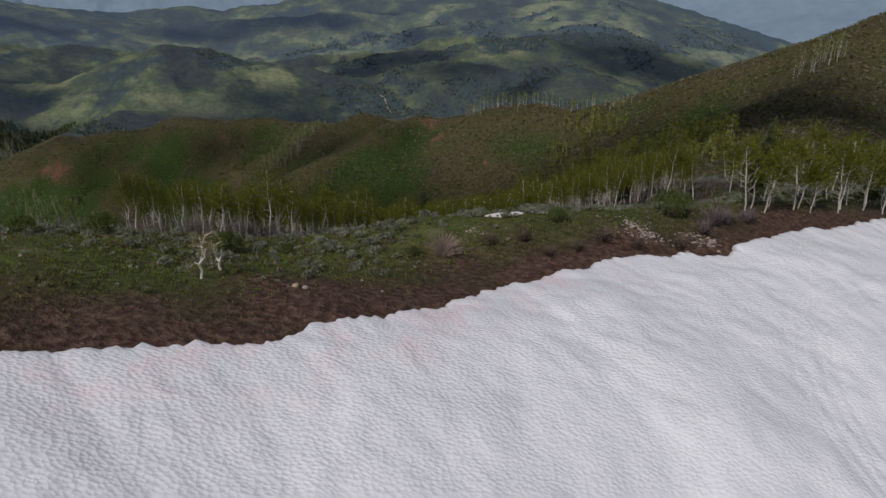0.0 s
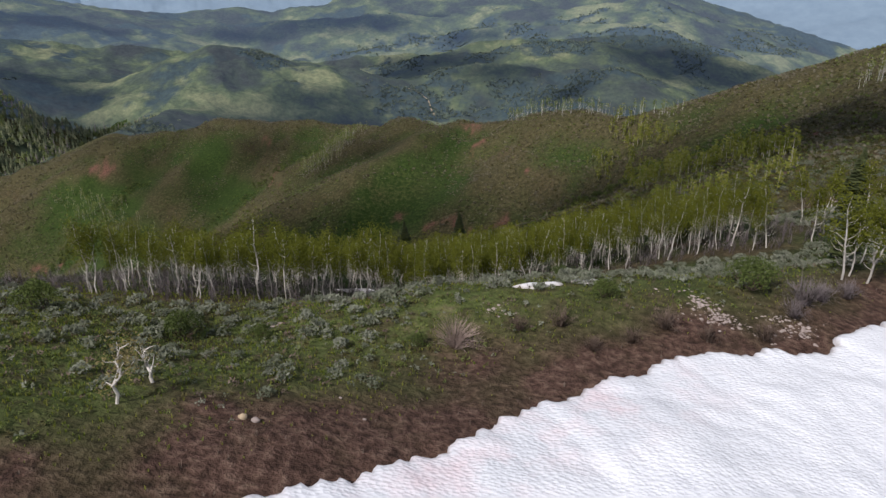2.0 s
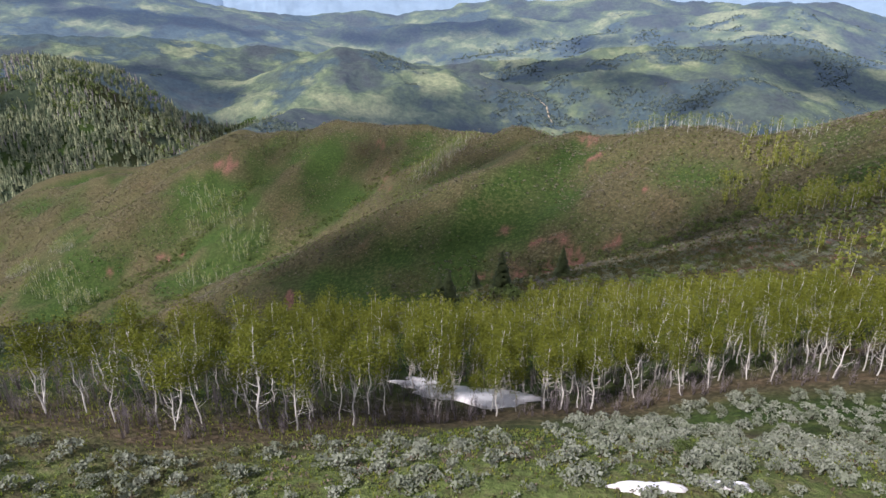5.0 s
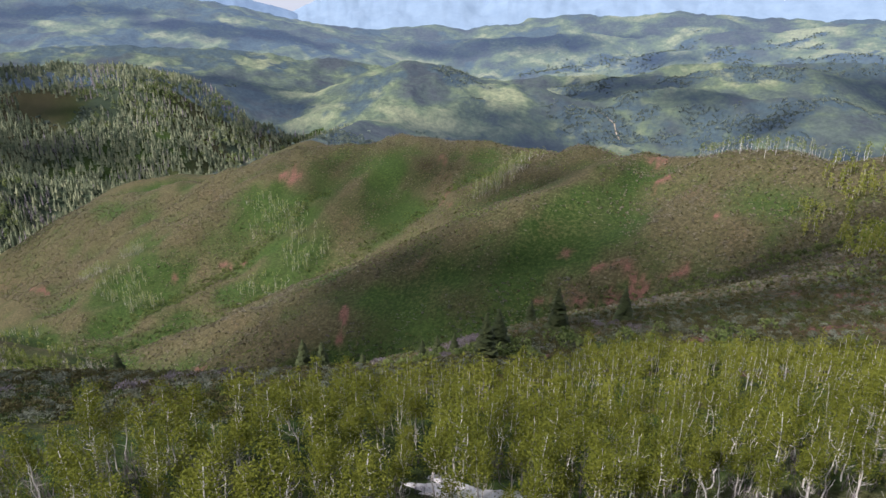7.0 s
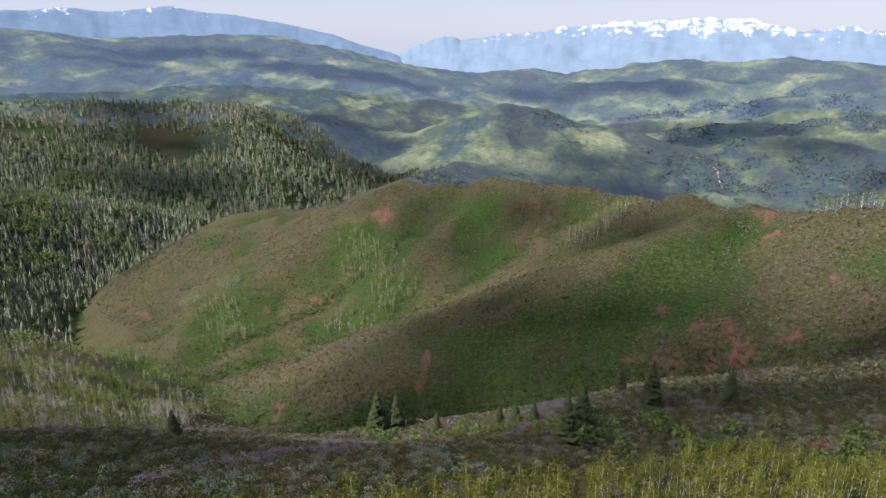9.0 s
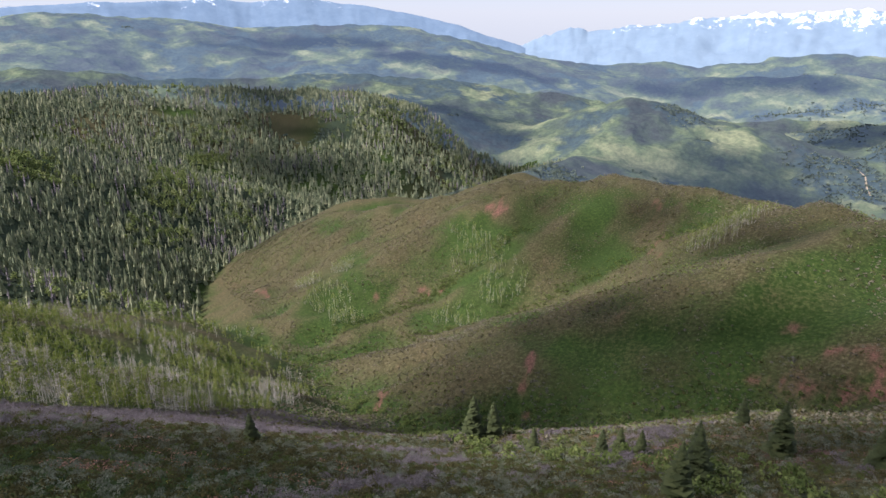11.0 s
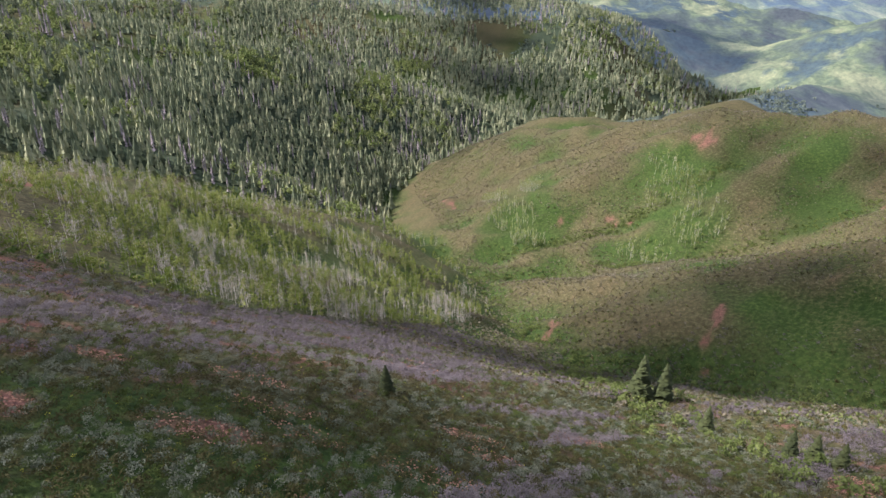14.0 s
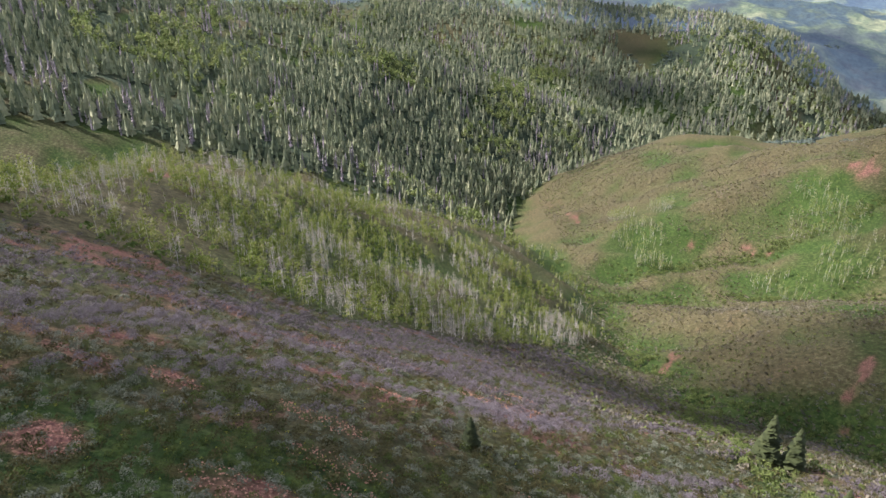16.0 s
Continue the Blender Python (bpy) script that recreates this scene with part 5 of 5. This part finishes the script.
def slope_brush():
    """The long slope below the grove: bare grey brush in bands, olive brush, sage and green shrubs."""
    gen = np.random.default_rng(41)
    r, a = 350 * gen.uniform(0, 1, 64000) ** 1.2, np.radians(gen.uniform(-60, 116, 64000))
    x, y = -18 - r * np.sin(a), 82 + r * np.cos(a)
    ok = (edge_gap(x, y, ASPEN_LINE) > 1) & (y > 12 - 0.1 * x) & ~inside_grove(x, y) & (draws(x, y) - land(x, y) > -2) & (x < 150)
    ok &= ((x < -34) | (edge_gap(x, y, GROVE_FOOT) < -8) | (y > 84)) & (-edge_gap(x, y, SNOW_EDGE) > 24) & (spots(x, y, RED_PLACES) < gen.uniform(0.35, 1.3, len(x)))
    x, y, r = x[ok], y[ok], r[ok]
    keep = spaced(x, y, 1.05)
    x, y, r = x[keep], y[keep], r[keep]
    across, along = 0.96 * x + 0.28 * y, 0.96 * y - 0.28 * x
    low = edge_gap(x, y, ASPEN_LINE)
    band = 1.0 * rough(across, along * 0.16, 6.5, 3, 170) + np.clip(0.42 - low / 95, -0.7, 0.35) + 0.4 * np.clip((y - 125) / 60, 0, 1) - np.where(x > -45, 0.7, 0)
    pick, s = gen.uniform(0, 1, len(x)), gen.uniform(0.6, 1.35, len(x))
    grey = band + 0.8 * (pick - 0.5) > 0.12
    mixed = gen.uniform(0, 1, len(x)) + 0.25 * wave(x, y, 9, 175)
    sage, olive, green = ~grey & (mixed < 0.38), ~grey & (mixed >= 0.38) & (mixed < 0.75), ~grey & (mixed >= 0.75)
    for name, label, what, material, size, high, rows in [("bare_grey_brush", "leafless grey-purple brush in bands on the slope", "brush", SLOPE_TWIG, 1.9, 1.0, grey), ("olive_brush", "low olive-brown brush on the open slope", "brush", OLIVE_LEAF, 1.65, 1.0, olive),
                                                          ("slope_sage", "pale grey-green sagebrush on the open slope", "shrubs", SHADED_SAGE_LEAF, 1.45, 0.95, sage), ("slope_shrubs", "low fresh-green shrubs on the open slope", "shrubs", SHADED_SHRUB_LEAF, 1.45, 0.85, green)]:
        for near, tufts, leaf in ((r < 105, 110, 0.056), (r >= 105, 36, 0.095)):
            k = rows & near
            if rows is grey:
                tufts, leaf = int(tufts * 1.8), leaf * 0.72
            strew(name, label, what, [[bush_shape(gen, tufts, leaf, high, 1)[1]] for n in range(6)], [material], x[k], y[k], s[k] * size, gen)
    # yellow flower clumps between the shrubs
    near = np.where((r < 105) & ~grey & (mixed > 0.45) & (gen.uniform(0, 1, len(x)) < 0.4))[0]
    strew("yellow_flowers", "clumps of small yellow wildflowers on the slope", "flowers", [[bush_shape(gen, 12, 0.17, 0.7, 1)[1]] for n in range(4)], [FLOWER], x[near] + gen.normal(0, 0.6, len(near)), y[near] + gen.normal(0, 0.6, len(near)), gen.uniform(0.2, 0.5, len(near)), gen)
    # broken red stone where the soil is bare
    px, py = scattered(gen, [p for p in RED_PLACES if math.hypot(p[0], p[1] - 80) < 150], 4200)
    strew("red_rubble", "broken red stone on bare red soil", "stones", [[pebble_shape(gen)] for n in range(5)], [RED_STONE], px, py, gen.uniform(0.08, 0.4, len(px)), gen, stretch=0.3)


slope_brush()


def hill_brush():
    """Sage and brush as a fine stipple over the hills."""
    gen = np.random.default_rng(43)
    x, y = gen.uniform(-960, 260, 165000), gen.uniform(180, 830, 165000)
    ok = (edge_gap(x, y, VALLEY) > 10) & (edge_gap(x, y, ASPEN_LINE) > -4) & ~inside_grove(x, y) & (np.hypot(x + 18, y - 82) > 150)
    ok &= (spots(x, y, RED_PLACES) < 0.3) & (spots(x, y, MEADOWS) < gen.uniform(0.0, 0.9, len(x)))
    x, y = x[ok], y[ok]
    pick = gen.uniform(0, 1, len(x)) + 0.25 * rough(x, y, 60, 2, 180)
    shapes = [[bush_shape(gen, 6, 0.30, 0.8, 1)[1]] for n in range(6)]
    for name, label, material, low, high in [("hill_sage", "grey sagebrush stippling the hillsides", HILL_SAGE_LEAF, -9, 0.66), ("hill_brush", "olive brush stippling the hillsides", OLIVE_LEAF, 0.66, 0.85), ("hill_shrubs", "dark-green shrubs stippling the hillsides", BUSH_LEAF, 0.85, 9)]:
        k = (pick >= low) & (pick < high)
        strew(name, label, "brush", shapes, [material], x[k], y[k], 0.8 + 1.6 * gen.uniform(0, 1, k.sum()) ** 1.8, gen)


hill_brush()


HILL_LEAF = foliage("sunny_aspen_leaf", [(0.0, (0.085, 0.112, 0.014)), (0.5, (0.150, 0.172, 0.024)), (1.0, (0.235, 0.240, 0.050))], 0.4)
BUD_TWIG = foliage("budding_grey_twig", [(0.0, (0.150, 0.140, 0.095)), (0.5, (0.225, 0.205, 0.150)), (1.0, (0.320, 0.290, 0.240))], 0.15)
SPUR_SHRUB = foliage("fresh_spur_shrub", [(0.0, (0.045, 0.072, 0.016)), (0.5, (0.080, 0.118, 0.024)), (1.0, (0.130, 0.168, 0.040))], 0.3)


def groves():
    gen = np.random.default_rng(47)
    pale = [aspen_shape(gen, 1.0, 46, 6, 0.042, 3, 0.9, 4) for n in range(5)]
    full = [aspen_shape(gen, 1.0, 64, 5, 0.072, 3, 1.4, 4, 0.25) for n in range(5)]
    for label, places, n in [("grove of pale bare-trunked aspens in a green hollow", [(-393, 645, 34, 30, 0), (-335, 600, 24, 34, 20), (-430, 676, 22, 16, 0), (-350, 548, 30, 16, 0)], 300), ("grove of pale aspens under the hill's crest", [(-152, 640, 26, 28, 0), (-135, 660, 22, 20, 0)], 210),
                             ("sunlit grove of pale aspens in bright grass", [(-513, 536, 30, 22, 0), (-466, 516, 20, 16, 0), (-590, 578, 40, 14, -30), (-556, 604, 34, 14, -30)], 340)]:
        x, y = scattered(gen, places, n)
        strew("aspen_grove", label, "trees", pale, [BARK, ASPEN_LEAF_FAR], x, y, gen.uniform(6, 10.5, len(x)), gen)
    x, y = scattered(gen, [(96, 468, 26, 12, 96), (75, 444, 17, 8, 106), (108, 439, 19, 8, 97), (92, 321, 72, 9, 80), (103, 292, 55, 8, 77), (109, 278, 44, 7, 77), (81, 357, 69, 8, 83), (72, 416, 13, 4, 97)], 300)
    u, v = scattered(gen, [(68, 172, 36, 5, 70), (49, 149, 13, 5, 83), (45, 165, 30, 6, 83), (56, 140, 9, 5, 71)], 46)
    tall = np.concatenate([gen.uniform(5, 9, len(x)), gen.uniform(3, 4.6, len(u))])
    x, y = np.concatenate([x, u]), np.concatenate([y, v])
    strew("hillside_aspens", "yellow-green aspens scattered over the hillside", "trees", full, [BARK, HILL_LEAF], x, y, tall, gen)
    k = gen.uniform(0, 1, 90)
    x, y = 20 + 110 * k + gen.normal(0, 5, 90), 580 - 110 * k + gen.normal(0, 6, 90)
    strew("crest_aspens", "row of pale aspens along the hill crest", "trees", pale, [BARK_PALE, ASPEN_LEAF_FAR], x, y, gen.uniform(7, 11, 90), gen)
    x, y = scattered(gen, [(201, 380, 14, 9, 0)], 26)
    strew("crest_aspens", "bare white aspens on the high hillside", "trees", pale, [BARK_PALE, ASPEN_LEAF_FAR], x, y, gen.uniform(9, 13, len(x)), gen)
    # the aspen wood on the west spur: clumps in leaf, clumps still bare, shrubs between
    x, y = gen.uniform(-720, -140, 26000), gen.uniform(-60, 480, 26000)
    x[9000:], y[9000:] = gen.uniform(-420, -140, 17000), gen.uniform(10, 340, 17000)
    thin = 0.62 + 0.9 * rough(x, y, 30, 3, 190) - 0.75 * spots(x, y, [(-212, 92, 34, 9, 25), (-196, 62, 30, 16, 40), (-262, 92, 30, 10, 20)])
    ok = (edge_gap(x, y, ASPEN_LINE) < 0) & (edge_gap(x, y, VALLEY) > -20) & (gen.uniform(0, 1, 26000) < thin) & (y > -0.45 * x - 165)
    x, y = x[ok], y[ok]
    keep = spaced(x, y, 3.4)
    x, y = x[keep], y[keep]
    sort = 0.75 * rough(x, y, 26, 2, 195) + gen.uniform(-0.55, 0.55, len(x))
    bare_, low_ = sort > 0.22, sort < -0.52
    leafy_ = ~bare_ & ~low_
    twiggy = [aspen_shape(gen, 1.0, 100, 13, 0.024, 3, 1.0, 4, 0.3) for n in range(5)]
    round_ = [aspen_shape(gen, 1.0, 130, 6, 0.048, 3, 0.9, 4, 0.22) for n in range(6)]
    strew("bare_aspen_wood", "pale grey aspens barely in bud on the spur", "trees", twiggy, [BARK, BUD_TWIG], x[bare_], y[bare_], gen.uniform(5, 9.5, bare_.sum()), gen, stretch=0.25)
    strew("aspen_wood", "leafing yellow-green aspens with pale trunks on the spur", "trees", round_, [BARK, SPUR_LEAF], x[leafy_], y[leafy_], gen.uniform(4, 8.5, leafy_.sum()), gen, stretch=0.3)
    strew("spur_shrubs", "low green shrubs between the aspens of the spur", "shrubs", [[bush_shape(gen, 30, 0.13, 0.9, 1)[1]] for n in range(4)], [SPUR_SHRUB], x[low_] + gen.normal(0, 1, low_.sum()), y[low_] + gen.normal(0, 1, low_.sum()), gen.uniform(2, 4, low_.sum()), gen)
    # thickets along the beds of the draws
    xs, ys = [], []
    for name in ("draw", "hollow", "grove_draw", "red_draw"):
        nodes = np.array(GULLIES[name][0])[:9]
        t = gen.uniform(0, len(nodes) - 1, 420)
        xs.append(np.interp(t, np.arange(len(nodes)), nodes[:, 0]) + gen.normal(0, 7, 420))
        ys.append(np.interp(t, np.arange(len(nodes)), nodes[:, 1]) + gen.normal(0, 7, 420))
    x, y = np.concatenate(xs), np.concatenate(ys)
    strew("draw_thicket", "green thickets along the bed of the draws", "shrubs", [[bush_shape(gen, 80, 0.085, 1.1, 3)[1]] for n in range(5)], [BUSH_LEAF], x, y, gen.uniform(2.2, 5.2, len(x)), gen)


groves()


LEAFY_KNOLLS = [(-1053, 186, 120, 43, 158), (-1005, 242, 85, 28, 157), (-1107, 512, 84, 21, 132), (-994, 71, 54, 16, 174), (-1452, 1051, 52, 30, 68), (-1201, 795, 215, 37, 144), (-1283, 1824, 118, 37, 110), (-1819, 1196, 55, 38, 98)]


FOREST_LEAF = foliage("forest_aspen_leaf", [(0.0, (0.085, 0.120, 0.034)), (0.5, (0.140, 0.175, 0.050)), (1.0, (0.210, 0.228, 0.085))], 0.35)


def forest():
    """Conifers with standing dead trees and aspens among them, west of the valley."""
    gen = np.random.default_rng(53)
    x, y = gen.uniform(-2000, -560, 120000), gen.uniform(-250, 1800, 120000)
    ok = gen.uniform(0, 1, 120000) < timber(x, y) * np.clip(1.3 - np.hypot(x, y) / 3600, 0, 1) * np.clip(0.95 + 0.9 * rough(x, y, 48, 2, 207), 0.12, 1)
    x, y = x[ok], y[ok]
    keep = spaced(x, y, 7.6)
    x, y = x[keep], y[keep]
    pick = gen.uniform(0, 1, len(x))
    clump = rough(x, y, 70, 3, 200)
    dead = (clump > 0.35) & (pick > 0.68) | (pick > 0.98)
    leafy = ~dead & (pick - 0.32 * rough(x, y, 120, 3, 210) - 0.8 * spots(x, y, LEAFY_KNOLLS) < 0.0)
    live = ~dead & ~leafy
    boughs = [[far_conifer_shape(gen)] for n in range(12)]
    strew("conifer_forest", "dense dark-green conifer forest on the valley side", "trees", boughs, [NEEDLES], x[live], y[live], (12 + 13 * gen.uniform(0, 1, live.sum()) ** 1.5) * (1 + 0.2 * wave(x[live], y[live], 60, 205)), gen, sink=0.06)
    strew("dead_conifers", "grey standing dead conifers within the forest", "trees", [[conifer_shape(gen, 7, 4, 0.12)[1]] for n in range(4)], [DEAD_WOOD], x[dead], y[dead], gen.uniform(14, 25, dead.sum()), gen, sink=0.06)
    crown = [[bush_shape(gen, 46, 0.11, 1.9, 1)[1]] for n in range(5)]
    strew("forest_aspens", "light-green aspens mixed into the forest", "trees", crown, [FOREST_LEAF], x[leafy], y[leafy], gen.uniform(11, 17, leafy.sum()), gen)


forest()


def far_woods():
    """Clumps of trees over the hills across the valley."""
    gen = np.random.default_rng(59)
    r, a = 1300 + 2400 * gen.uniform(0, 1, 170000) ** 1.3, np.radians(gen.uniform(-40, 70, 170000))
    x, y = -r * np.sin(a), r * np.cos(a)
    ok = (rough(x, y, 150, 4, 95) + 0.35 * rough(x, y, 40, 2, 96) + 0.6 * (gen.uniform(0, 1, len(x)) - 0.5) > 0.5) & (timber(x, y) < 0.1)
    x, y = x[ok], y[ok]
    strew("far_woods", "dark clumps of trees on the far hills", "trees", [[bush_shape(gen, 8, 0.30, 1.1, 1)[1]] for n in range(6)], [HAZED_WOOD_LEAF], x, y, gen.uniform(5, 10, len(x)), gen)


far_woods()


# ---- the valley road ----
def road(points, width):
    """A pale dirt road laid over the ground."""
    p = np.array(points, float)
    t = np.linspace(0, len(p) - 1, 160)
    x, y = np.interp(t, np.arange(len(p)), p[:, 0]), np.interp(t, np.arange(len(p)), p[:, 1])
    k = np.ones(15) / 15
    x[7:-7], y[7:-7] = np.convolve(x, k, "valid"), np.convolve(y, k, "valid")
    nx, ny = -np.gradient(y), np.gradient(x)
    s = np.hypot(nx, ny) + 1e-9
    off = np.array([-1, -0.5, 0, 0.5, 1]) * width / 2
    gx, gy = x[:, None] + (nx / s)[:, None] * off, y[:, None] + (ny / s)[:, None] * off
    gz = land(gx.ravel(), gy.ravel()).reshape(gx.shape).max(1, keepdims=True) + 1.2 + 0 * gx
    tagged(sheet("dirt_road", np.stack([gx, gy, gz], -1).reshape(-1, 3), quads(*gx.shape), DIRT), "pale dirt road along the valley floor", "road", kind="structure")


DIRT = plain("pale_road_dirt", [(0.3, (0.24, 0.19, 0.13)), (0.7, (0.33, 0.27, 0.19))], 0.3, 0.95)
road([(-960, 1330), (-985, 1420), (-1015, 1500)], 9)
road([(-160, 2110), (-190, 2200), (-260, 2260)], 4)
